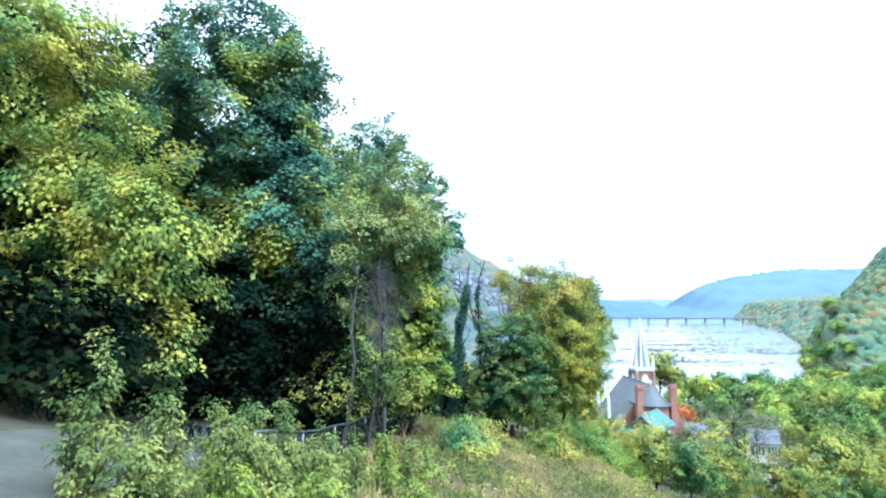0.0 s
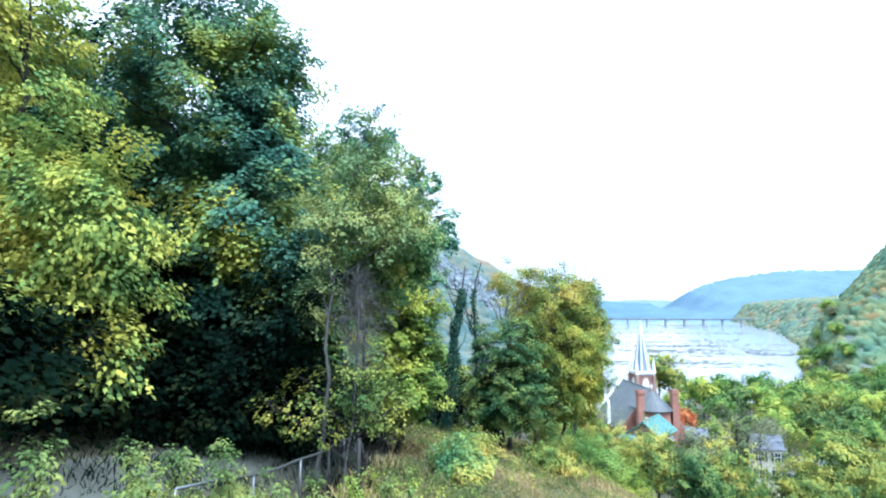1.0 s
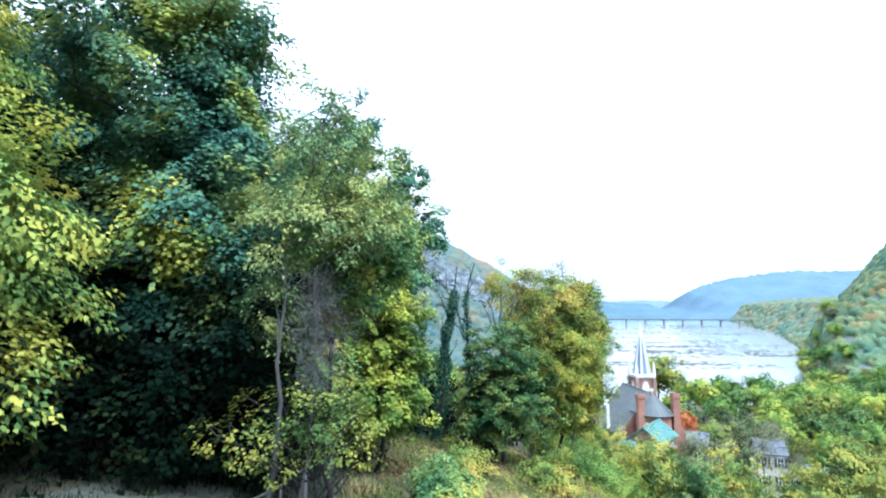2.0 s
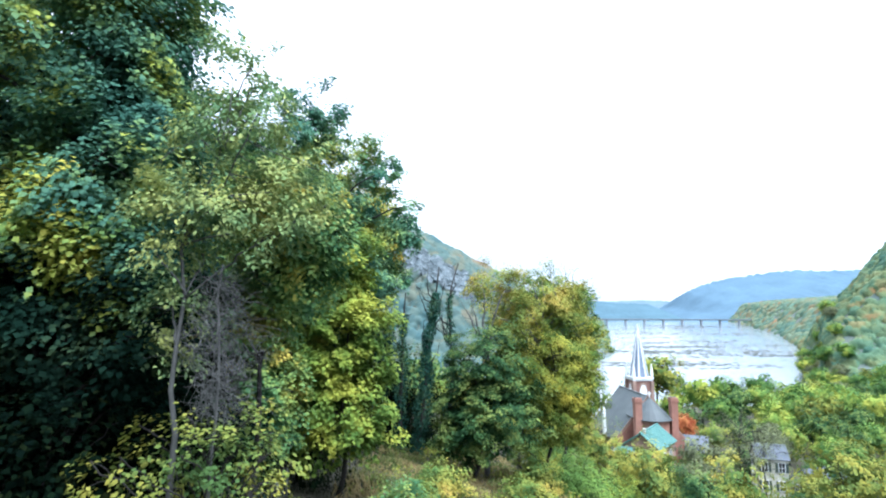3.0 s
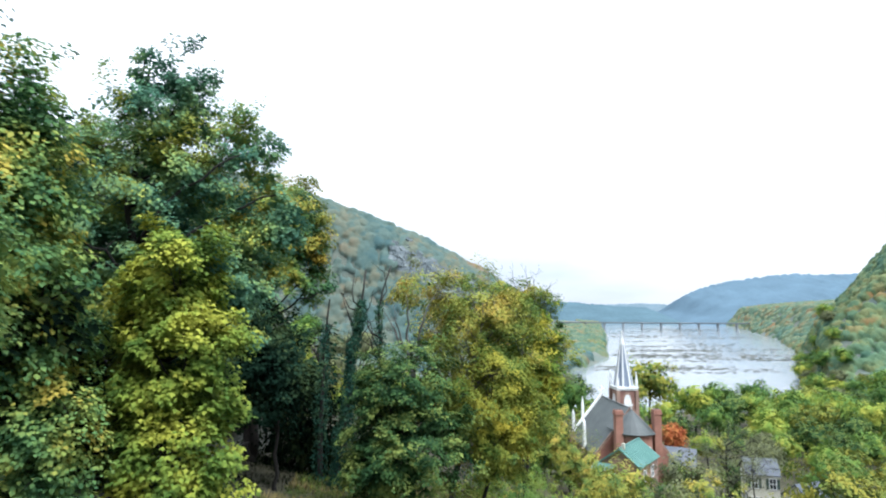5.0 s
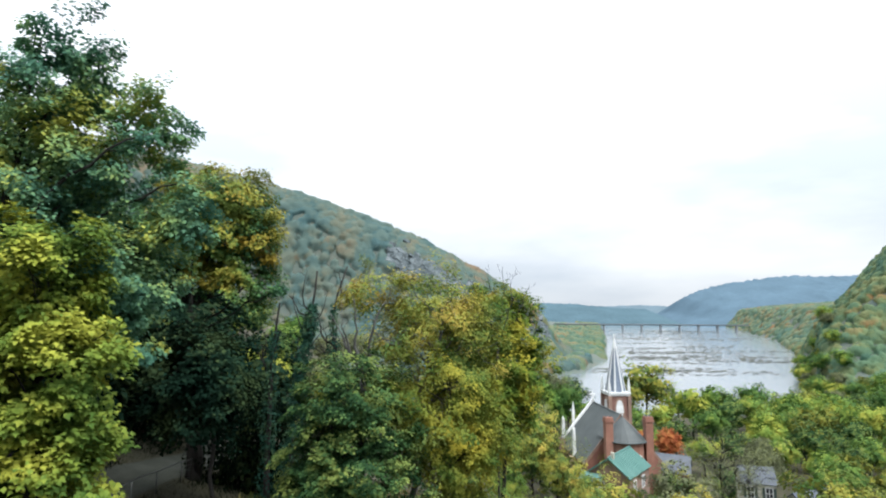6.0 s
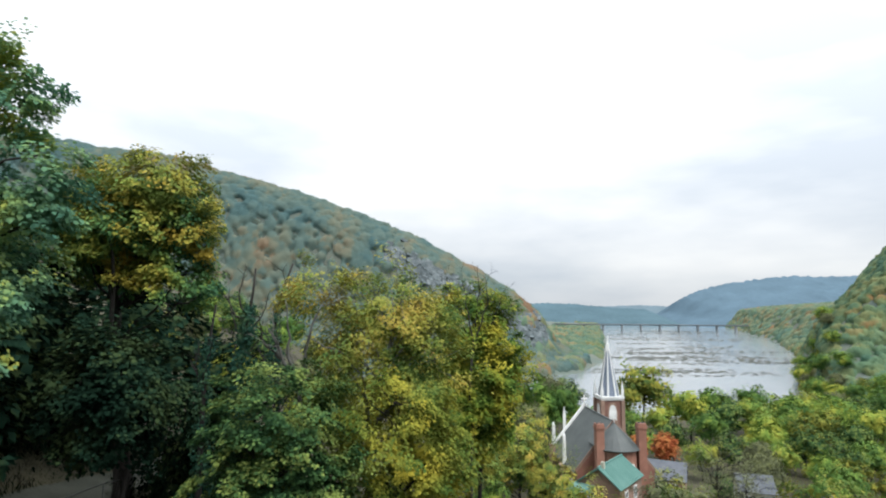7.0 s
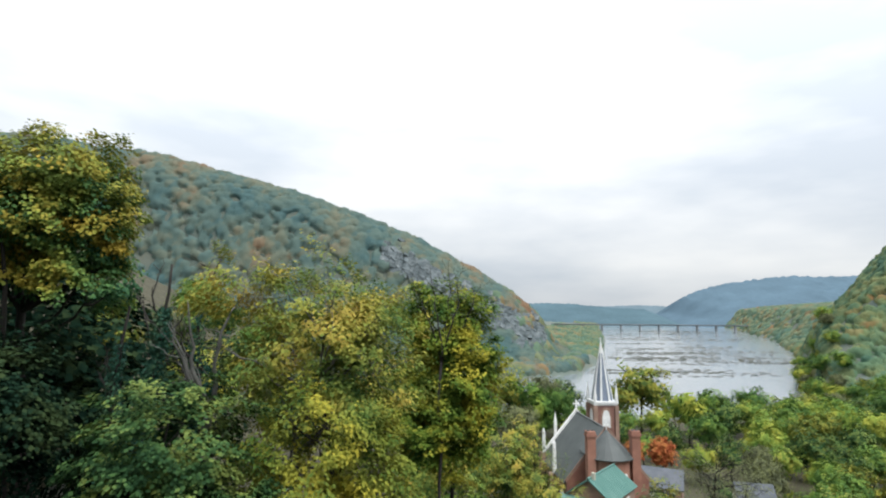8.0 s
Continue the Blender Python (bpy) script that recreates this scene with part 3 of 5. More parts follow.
# ---- distance ----
def far_ridge(name, label, y0, depth, xs, zs, colour, seed, step=14.0):
    """A wooded ridge with its long crest, near face and back."""
    r = np.random.default_rng(seed)
    x = np.arange(xs[0], xs[-1], step)
    v = np.linspace(0, 1, 40)
    X, V = np.meshgrid(x, v)
    crest = np.interp(X, xs, zs)
    prof = np.where(V < 0.7, (V / 0.7) ** 0.75, 1 - 0.5 * (V - 0.7) / 0.3)
    Z = crest * prof + r.normal(0, 1, X.shape) * 0.012 * np.maximum(crest, 60) * smooth(0, 0.15, V) + wave(X, V * depth, 90, seed) * 4 * smooth(0, 0.4, V) - 3
    i = np.arange(X.size).reshape(X.shape)
    q = np.stack((i[:-1, :-1], i[:-1, 1:], i[1:, 1:], i[1:, :-1]), -1).reshape(-1, 4)
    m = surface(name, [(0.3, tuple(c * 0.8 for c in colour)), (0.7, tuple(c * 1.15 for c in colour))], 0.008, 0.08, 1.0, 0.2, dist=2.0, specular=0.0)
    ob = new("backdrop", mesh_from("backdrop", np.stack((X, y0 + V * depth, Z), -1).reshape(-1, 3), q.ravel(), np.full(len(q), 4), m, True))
    return tagged(ob, label, "distant ridge", kind="structure")


# Distance haze is put into these ridges' blue base colours.
far_ridge("far_haze_ridge", "hazy blue wooded mountain across the river", 2250, 1100, (1040, 1088, 1180, 1216, 1268, 1341, 1487, 1667, 1830, 2136, 2700), (4, 23, 66, 97, 147, 184, 221, 249, 267, 267, 290), (0.085, 0.13, 0.168), 3)
far_ridge("low_haze_hills", "low hazy blue hills at the river's end", 3300, 900, (-800, 200, 600, 1000, 1300, 1437, 1700, 2600), (150, 135, 116, 104, 110, 110, 100, 80), (0.12, 0.165, 0.195), 4)
far_ridge("wooded_point", "low wooded point beyond the bridge, haze put into its colour", 2450, 500, (-563, 12, 469, 689, 825, 975, 1026, 1080, 1110), (118, 109, 103, 95, 89, 83, 54, 14, 3), (0.07, 0.112, 0.135), 6, 8.0)


# ---- near trees on the hillside ----
def foot(x, y):
    return (x, y, gz(x, y))


tree("ash_tree", "tall ash tree with yellowing leaves on drooping sprays beside the path", foot(-13.5, 19.5),
     [(-14.4, 19, 67.2, 3.6, 3.6, 4.6), (-12.6, 18.6, 63.6, 2.6, 2.2, 2.4), (-9.3, 17.6, 62.5, 2.6, 2.0, 2.1), (-11.7, 18, 60.5, 4.0, 2.4, 2.4), (-8.9, 17.6, 58.6, 1.3, 1.1, 1.2)],
     LEAF_YELLOW, 11, 380, 150, 0.85, 0.19, KITE, 0.24, droop=0.6, flat=0.5, up=0.6)
tree("maple_tree", "big dark green maple tree with a dense layered crown", foot(-10.0, 24.5),
     [(-9.4, 24.5, 68.8, 4.3, 4.3, 5.2), (-6.9, 23, 63.5, 3.2, 3.0, 4.0), (-6.9, 23.6, 68.8, 1.8, 1.9, 2.8), (-5.2, 21.8, 61.4, 1.6, 1.4, 1.6)],
     LEAF_MAPLE, 12, 560, 160, 0.8, 0.175, BROAD, 0.34, limbs=34, droop=0.3, rough=0.17,
     extra=([(-7.4, 21.0, 62.4, 1.6, 1.1, 0.9), (-6.2, 20.8, 61.8, 1.0, 0.9, 0.7)], LEAF_YELLOW, 36, "yellow-green sprays of low leaves"))
# The maple's lower crown, split off so its leaf colour carries the shade.
tree("hemlock_tree", "maple's shaded lower boughs as a separate dark-leaved tree", foot(-7.0, 21.6),
     [(-10.5, 22.4, 61.5, 3.4, 2.4, 3.0), (-4.6, 21.0, 59.8, 1.9, 1.6, 2.2), (-7.2, 21.4, 60.2, 2.4, 1.8, 2.6)], LEAF_LOW_SHADE, 10, 260, 110, 0.7, 0.19, BROAD, 0.16, limbs=26, inner=0.25)
tree("maple_tree", "maple tree behind its neighbours on the slope, leaves darkened for shade", foot(-19.5, 31),
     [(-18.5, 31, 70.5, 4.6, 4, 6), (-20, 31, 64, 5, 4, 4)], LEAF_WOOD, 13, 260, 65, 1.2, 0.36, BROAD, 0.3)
tree("maple_tree", "maple tree deep in the woods, leaves near-black for the shade", foot(-16, 26),
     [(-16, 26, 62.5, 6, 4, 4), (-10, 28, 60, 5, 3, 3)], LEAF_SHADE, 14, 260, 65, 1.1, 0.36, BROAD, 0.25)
tree("slim_tree", "slim tree with a pale grey trunk and thin olive leaves", foot(-2.9, 18.9),
     [(-1.7, 18.8, 64.4, 1.3, 1.2, 1.5), (-2.4, 18.9, 62.4, 1.4, 1.2, 1.5), (-0.7, 19.2, 62.8, 1.0, 1.0, 1.3), (-3.2, 19.4, 60.3, 0.7, 0.7, 1.2)],
     LEAF_PALE, 15, 120, 110, 0.45, 0.11, KITE, 0.085, BARK_PALE, limbs=16, twigs=40, inner=0.2)
tree("locust_tree", "soft green tree with a few yellow leaves beside the fence", foot(-2.2, 22.0),
     [(-1.6, 21.2, 62.5, 1.5, 1.4, 1.5), (-0.6, 20.9, 61.6, 1.0, 1.0, 1.0), (-1.8, 21.9, 60.6, 1.2, 1.1, 1.1)],
     LEAF_LOCUST, 16, 160, 130, 0.5, 0.12, BROAD, 0.11, inner=0.3)
tree("shrub", "leafy yellow-green shrub growing through the fence", foot(-2.3, 19.4),
     [(-2.4, 19.3, 57.5, 1.6, 1.1, 1.0), (-3.9, 19.5, 57.0, 1.2, 1.0, 1.0), (-1.4, 19.6, 57.6, 0.8, 0.8, 0.9)],
     LEAF_GOLD, 17, 30, 40, 0.45, 0.13, BROAD, 0.05, category="shrub", inner=0.15)
tree("shrub", "olive leafy shrub in front of a thin dead trunk", foot(-1.5, 18.3),
     [(-1.6, 18.2, 57.6, 1.1, 0.9, 0.8), (-2.7, 18.3, 57.2, 0.9, 0.8, 1.0), (-0.9, 18.3, 57.0, 0.7, 0.7, 0.7)], LEAF_GOLD, 28, 34, 40, 0.36, 0.10, BROAD, 0.04, category="shrub", inner=0.15)
tree("oak_tree", "tall dense green tree with open leafy branch tips", foot(-6.0, 35.2),
     [(-6.6, 35, 66.4, 3.0, 3.0, 3.4), (-4.7, 34.6, 69.3, 1.9, 1.8, 2.3), (-3.2, 34.6, 69.0, 0.9, 0.9, 1.4), (-1.0, 34.6, 67.3, 1.4, 1.3, 1.6), (0.1, 34.5, 64.6, 1.2, 1.2, 1.5), (-3.6, 34.7, 66.2, 2.6, 2.2, 2.0), (-3.6, 34.6, 62, 4.0, 3, 3), (-1.8, 34.6, 61.8, 1.5, 1.6, 2.0), (-9, 34, 63, 3.5, 3, 4)],
     LEAF_OAK, 19, 740, 130, 0.55, 0.16, BROAD, 0.34, limbs=44, rough=0.25, inner=0.3)
tree("beech_tree", "green and yellow tree close beside the oak", foot(-7.6, 28.5),
     [(-7.2, 28.3, 65.9, 2.6, 2.3, 3.0), (-5.6, 28.2, 64.6, 1.9, 1.8, 2.3), (-5.8, 28, 61.6, 2.4, 2.2, 3.0)], LEAF_LOCUST, 20, 330, 120, 0.65, 0.18, BROAD, 0.2, rough=0.16)
tree("young_maple", "young maple with drooping yellow-green leaves", foot(-2.2, 31.8),
     [(-2.4, 31.6, 61.9, 1.9, 1.5, 1.8), (-2.2, 31.5, 59.2, 2.2, 1.7, 2.3), (-2.1, 31.4, 56.2, 2.4, 1.8, 2.3)], LEAF_LIME, 21, 330, 110, 0.55, 0.18, LOBED, 0.13, droop=0.6)
tree("beech_tree", "slender olive-green young beech in the shade by the path", foot(-4.3, 29.4),
     [(-4.8, 28.9, 59.8, 1.3, 1.2, 1.6), (-4.3, 28.7, 57.4, 1.5, 1.3, 1.8), (-4.7, 28.8, 55.3, 1.5, 1.3, 1.4)], LEAF_LOCUST, 36, 200, 90, 0.5, 0.15, BROAD, 0.1, droop=0.5, inner=0.25)
# Shrub added to fill a shaded hollow; the shade is in its leaf colour.
tree("shrub", "leafy shrub added in the hollow, its leaves darkened for shade", foot(-4.1, 25.2),
     [(-4.1, 25.1, 56.0, 1.2, 1.2, 1.4), (-3.8, 25.3, 54.9, 1.2, 1.2, 1.1), (-5.0, 26.0, 55.4, 0.9, 1.0, 1.3)], LEAF_LOW_SHADE, 37, 110, 80, 0.45, 0.13, BROAD, 0.05, category="shrub", inner=0.2)
tree("autumn_tree", "large tree turning orange and yellow at the top", foot(-6.2, 50.2),
     [(-4.9, 48.6, 66.0, 3.7, 3.4, 3.2), (-7.8, 49.5, 65.6, 3.2, 3, 3.4), (-2.9, 48.4, 63.6, 2.2, 2.2, 2.2)],
     LEAF_ORANGE, 22, 280, 140, 0.7, 0.19, BROAD, 0.42, limbs=40, forks=2,
     extra=([(-4.9, 48.2, 67.7, 3.3, 2.8, 1.9), (-2.2, 48.2, 65.6, 1.5, 1.8, 2.2), (-5.5, 47.2, 65.6, 2.6, 1.4, 2.0)], LEAF_TURN, 150, "golden orange top leaves"))
# Added to fill deep shade; its leaf colour carries the darkness.
tree("holly_tree", "dense tree added below the autumn tree, leaves darkened for shade", foot(-2.6, 44.4),
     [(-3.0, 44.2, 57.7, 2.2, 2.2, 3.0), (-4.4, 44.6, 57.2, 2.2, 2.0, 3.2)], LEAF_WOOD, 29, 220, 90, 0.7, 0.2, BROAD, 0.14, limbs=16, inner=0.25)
tree("dogwood_tree", "rounded dark green tree with layered leafy boughs", foot(4.0, 42.8),
     [(4.9, 41.8, 56.8, 2.9, 2.7, 2.6), (4.9, 41.7, 54.0, 3.4, 3.0, 2.5), (3.6, 41.8, 53.0, 2.2, 2.2, 1.9)],
     LEAF_DOME, 23, 330, 150, 0.65, 0.15, BROAD, 0.16, forks=3, flat=0.4, rough=0.16)
tree("sycamore_tree", "olive and gold tree with bare pale upper limbs", foot(7.2, 46.0),
     [(8.7, 45.2, 60.8, 2.9, 2.6, 2.3), (10.2, 45.4, 58.8, 2.2, 2.0, 2.4), (6.2, 45.0, 59.4, 1.8, 1.8, 1.4)],
     LEAF_OLIVE, 24, 150, 140, 0.7, 0.17, KITE, 0.24, BARK_PALE, limbs=34, inner=0.2, rough=0.3,
     extra=([(5.4, 44.6, 62.0, 2.2, 1.8, 1.7)], LEAF_OLIVE, 24, "thin sprays of leaves on the upper limbs"))
tree("hickory_tree", "yellow-leaved tree with small fluttering leaves", foot(9.0, 44.6),
     [(8.6, 44, 56.6, 3.0, 2.4, 2.6), (9.2, 44.2, 53.6, 3.2, 2.6, 2.2), (11.0, 44.4, 55.2, 1.6, 1.6, 2.2)],
     LEAF_HICKORY, 25, 230, 150, 0.7, 0.16, KITE, 0.18, inner=0.25)
tree("linden_tree", "rounded golden-green tree with a dense lit crown", foot(13.4, 63.4),
     [(13.0, 63, 60.2, 3.3, 3.0, 3.1), (14.0, 63, 56.6, 3.4, 3.0, 3.4), (11.4, 63, 55.6, 3.0, 2.6, 3.0), (13.2, 61.6, 53.6, 3.4, 2.2, 3.2)],
     LEAF_LINDEN, 26, 520, 140, 0.8, 0.22, BROAD, 0.25)
tree("birch_tree", "sparse tree with faded orange and gold leaves", foot(8.4, 57.2),
     [(8.0, 56.6, 60.8, 3.0, 2.4, 3.0), (8.4, 56.4, 57.0, 2.8, 2.2, 2.4)], LEAF_OLIVE, 27, 150, 55, 0.85, 0.24, KITE, 0.16, BARK_PALE, limbs=34, inner=0.2)


def ivy_snag(name, label, x, y, top, seed, arms, lean=0.2, n=5200):
    """A dead trunk wrapped in ivy, with bare broken arms."""
    r = np.random.default_rng(seed)
    f = foot(x, y)
    ob = thing(name, label, "tree", *f)
    h = top - f[2]
    stem = bent(r, (0, 0, -0.3), (lean, 0.2, h), 0.2, 0.05, 10, 0.04)
    paths = [stem]
    for k in range(arms):
        a = stem[r.integers(4, 9)]
        end = np.array(a[0]) + np.array([r.uniform(-1.5, 1.5), r.uniform(-0.8, 0.8), r.uniform(1.0, 3.0)])
        limb = bent(r, a[0], end, 0.07, 0.012, 6, 0.12)
        paths.append(limb)
        for q in range(3):
            b = limb[r.integers(2, 6)][0]
            paths.append(bent(r, b, np.array(b) + r.normal(0, 0.4, 3) + [0, 0, 0.45], 0.022, 0.006, 4, 0.12))
    add_part("trunk", tube_mesh("trunk", paths, BARK), ob)
    t = r.uniform(0.02, 0.86, n)
    P = np.array([p for p, _ in stem])
    s = np.linspace(0, 1, len(P))
    c = np.stack([np.interp(t, s, P[:, k]) for k in range(3)], -1)
    ang = r.uniform(0, 2 * math.pi, n)
    rad = (0.2 + 0.42 * np.abs(np.sin(t * 7 + seed) * np.cos(t * 17 + 2 * seed)) * r.uniform(0.1, 1, n) + 0.16 * r.uniform(0, 1, n)) * (1.5 - 1.0 * t)
    o = np.stack((np.cos(ang), np.sin(ang), np.zeros(n)), -1)
    add_part("ivy", mesh_from("ivy", *leaf_arrays(r, c + o * rad[:, None], o + r.normal(0, 0.5, (n, 3)), r.normal(0, 0.5, (n, 3)) - [0, 0, 1], r.uniform(0.09, 0.17, n), LOBED), IVY), ob, "dark green ivy leaves")
    return ob


ivy_snag("ivy_covered_snag", "dead tree trunk wrapped in dark ivy with bare top", 0.2, 46.8, 63.2, 31, 7, 1.5)
ivy_snag("ivy_covered_snag", "ivy-wrapped bare trunk beside another snag", 2.2, 48.4, 63.6, 32, 8, 0.9, 2000)
ivy_snag("ivy_covered_snag", "thin ivy-wrapped dead trunk among the trees", -1.0, 48.2, 61.4, 33, 5, 0.2, 1700)


def dead_tree(name, label, x, y, z0, tips, girth, seed, twigs=10, bark=None):
    """A bare tree: a stem and limbs to the given tips, each with fine twigs."""
    r = np.random.default_rng(seed)
    f = foot(x, y)
    ob = thing(name, label, "tree", *f)
    paths = []
    for tip in tips:
        limb = bent(r, (0, 0, z0 - f[2]), np.array(tip) - np.array(f), girth * 0.6, 0.012, 9, 0.07, 0.04)
        paths.append(limb)
        for q in range(twigs):
            i = r.integers(2, 10)
            b = np.array(limb[i][0])
            way = unit(b - np.array(limb[i - 1][0])) * 0.6 + r.normal(0, 0.5, 3)
            twig = bent(r, b, b + way * r.uniform(0.4, 1.2), limb[i][1] * 0.5, 0.005, 5, 0.12)
            paths.append(twig)
            for k in range(3):
                e = np.array(twig[r.integers(1, 6)][0])
                paths.append(bent(r, e, e + (way + r.normal(0, 0.5, 3)) * r.uniform(0.15, 0.4), 0.007, 0.003, 3, 0.1))
    paths.insert(0, bent(r, (0, 0, -0.4), (0, 0, z0 - f[2] + 0.1), girth, girth * 0.75, 6, 0.03))
    add_part("trunk", tube_mesh("trunk", paths, bark or BARK_PALE, 5), ob)
    return ob


dead_tree("dead_sycamore", "dead pale grey tree with broken bare limbs", 4.9, 43.9, 57.6,
          [(4.6, 42.6, 61.6), (3.9, 42.8, 60.9), (6.4, 43.0, 62.2), (3.2, 44.0, 60.8)], 0.2, 41, 4)
dead_tree("bare_tree", "bare twiggy tree above the golden crowns", 13.0, 60.0, 58.0,
          [(12.2, 60, 64.2), (13.4, 60.4, 64.6), (14.6, 60, 64.0), (15.6, 60.5, 63.2), (11.0, 60, 63.4)], 0.12, 42, 9, BARK)


def dead_vines():
    """A grey tangle of dead vine that hangs on a thin trunk."""
    r = np.random.default_rng(43)
    f = foot(-2.1, 18.6)
    ob = thing("dead_vine_tangle", "grey leafless tangle of dead vines on a thin trunk", "vine", *f)
    add_part("trunk", tube_mesh("trunk", [bent(r, (0, 0, -0.3), (0.25, 0.1, 61.2 - f[2]), 0.045, 0.02, 9, 0.03)], BARK_PALE, 5), ob, "thin pale trunk")
    paths = []
    for k in range(640):
        z = r.uniform(58.3, 61.0)
        w = 0.32 + 0.5 * math.exp(-((z - 59.6) / 0.6) ** 2)
        a = np.array([0.2 + r.normal(0, w * 0.45), r.normal(0, w * 0.4), z - f[2]])
        way = np.array([r.normal(0.25, 0.45), r.normal(0, 0.4), r.normal(-0.15, 0.5)])
        paths.append(bent(r, a, a + way * r.uniform(0.4, 1.1), 0.005, 0.0018, 4, 0.16))
    for k in range(16):
        add_part("vine", tube_mesh("vine", paths[k::16], BARK_PALE, 4), ob)


dead_vines()

# shrubs and saplings below and beside the trees
for k, (x, y, h, w, mat) in enumerate([
        (-4.4, 8.3, 2.4, 0.9, LEAF_WEED), (-4.0, 9.3, 2.0, 0.8, LEAF_WEED), (-3.3, 11.4, 1.9, 0.7, LEAF_WEED), (-2.9, 12.3, 1.7, 0.7, LEAF_WEED),
        (-2.0, 11.0, 1.3, 0.8, LEAF_WEED), (-1.5, 12.8, 1.5, 0.6, LEAF_WEED), (-0.9, 13.6, 1.7, 0.6, LEAF_LIME), (-3.8, 9.0, 1.2, 0.8, LEAF_WEED),
        (-2.6, 8.6, 0.9, 0.8, LEAF_LIME), (-3.6, 8.0, 1.3, 0.9, LEAF_WEED), (-2.8, 9.8, 1.3, 0.9, LEAF_WEED), (-2.5, 10.4, 1.5, 0.9, LEAF_WEED), (-1.9, 11.9, 1.5, 0.8, LEAF_WEED), (-3.3, 10.3, 1.4, 0.9, LEAF_WEED), (-4.2, 11.6, 1.6, 0.8, LEAF_WEED), (-1.4, 9.4, 0.9, 0.8, LEAF_LIME), (-0.6, 15.5, 1.5, 0.6, LEAF_WEED), (0.0, 11.5, 0.8, 0.7, LEAF_LIME),
        (-0.2, 17.8, 1.3, 0.6, LEAF_YELLOW), (-5.0, 8.9, 1.4, 0.5, LEAF_WEED)]):
    z = gz(x, y)
    tree("sapling", "pale green leafy sapling among weeds by the path", (x, y, z), [(x, y, z + h * 0.66, w * 0.42, w * 0.4, h * 0.40), (x + 0.1, y, z + h * 0.3, w * 0.6, w * 0.55, h * 0.22)],
         mat, 60 + k, 40, 34, 0.2, 0.085, KITE * np.array([0.85, 1, 1.5]), 0.016, limbs=8, twigs=0, inner=0.1, droop=0.5, split=True, group="saplings by the path", category="sapling")
for k, (x, y, h, w, mat) in enumerate([
        (14.4, 60.0, 4.8, 2.4, LEAF_GREEN), (16.8, 63.5, 4.6, 2.4, LEAF_GREEN), (18.5, 60.0, 4.4, 2.2, LEAF_LIME), (12.2, 57.5, 3.2, 1.8, LEAF_GREEN),
        (16.2, 57.0, 3.2, 2.0, LEAF_LIME), (19.5, 66.5, 4.4, 2.4, LEAF_OLIVE), (10.6, 60.5, 4.4, 1.9, LEAF_OLIVE), (8.6, 49.0, 2.6, 1.6, LEAF_LIME),
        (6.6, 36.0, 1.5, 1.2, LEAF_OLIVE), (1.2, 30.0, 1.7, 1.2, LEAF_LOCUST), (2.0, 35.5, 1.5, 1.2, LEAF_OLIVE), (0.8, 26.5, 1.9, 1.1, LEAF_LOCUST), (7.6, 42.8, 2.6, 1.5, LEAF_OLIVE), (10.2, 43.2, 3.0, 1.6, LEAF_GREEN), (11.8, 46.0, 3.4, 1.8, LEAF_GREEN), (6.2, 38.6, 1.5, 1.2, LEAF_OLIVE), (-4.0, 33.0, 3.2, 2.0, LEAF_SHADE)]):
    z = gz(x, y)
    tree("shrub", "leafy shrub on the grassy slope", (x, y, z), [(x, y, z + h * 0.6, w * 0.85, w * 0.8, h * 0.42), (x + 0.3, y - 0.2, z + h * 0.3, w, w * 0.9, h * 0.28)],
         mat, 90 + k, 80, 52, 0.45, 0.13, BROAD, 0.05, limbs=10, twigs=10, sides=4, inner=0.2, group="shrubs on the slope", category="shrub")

# bushes added beneath the canopy, near-black so their colour gives the shade
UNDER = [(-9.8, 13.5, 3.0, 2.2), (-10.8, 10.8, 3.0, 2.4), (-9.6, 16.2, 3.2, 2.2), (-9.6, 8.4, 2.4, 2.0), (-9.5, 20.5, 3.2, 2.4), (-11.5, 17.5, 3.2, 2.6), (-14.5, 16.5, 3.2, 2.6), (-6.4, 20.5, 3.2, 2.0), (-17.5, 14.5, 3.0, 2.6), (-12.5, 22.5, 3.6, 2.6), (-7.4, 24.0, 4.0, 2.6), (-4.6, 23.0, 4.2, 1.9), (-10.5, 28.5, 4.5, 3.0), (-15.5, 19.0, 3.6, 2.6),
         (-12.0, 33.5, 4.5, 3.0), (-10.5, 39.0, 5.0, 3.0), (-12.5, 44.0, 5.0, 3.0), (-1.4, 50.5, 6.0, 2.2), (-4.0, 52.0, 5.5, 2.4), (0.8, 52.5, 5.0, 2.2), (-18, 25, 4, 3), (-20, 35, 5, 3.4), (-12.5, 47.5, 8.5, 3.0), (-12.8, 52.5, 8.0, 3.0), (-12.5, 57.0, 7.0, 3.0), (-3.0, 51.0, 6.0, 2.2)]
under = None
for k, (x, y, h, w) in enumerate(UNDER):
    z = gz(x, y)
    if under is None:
        under = tree("understorey_bush", "dense bush beneath the trees, near-black to stand for deep shade", (x, y, z), [(x, y, z + 1.9, 2.2, 2.2, 1.3), (x + 0.4, y, z + 0.9, 2.4, 2.3, 0.9)], LEAF_SHADE, 118, 70, 36, 0.8, 0.23, BROAD, 0.06, limbs=8, twigs=0, sides=4, group="understorey bushes", category="bush", inner=0.2)
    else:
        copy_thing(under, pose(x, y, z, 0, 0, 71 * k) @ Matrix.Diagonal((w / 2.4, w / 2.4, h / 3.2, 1)))

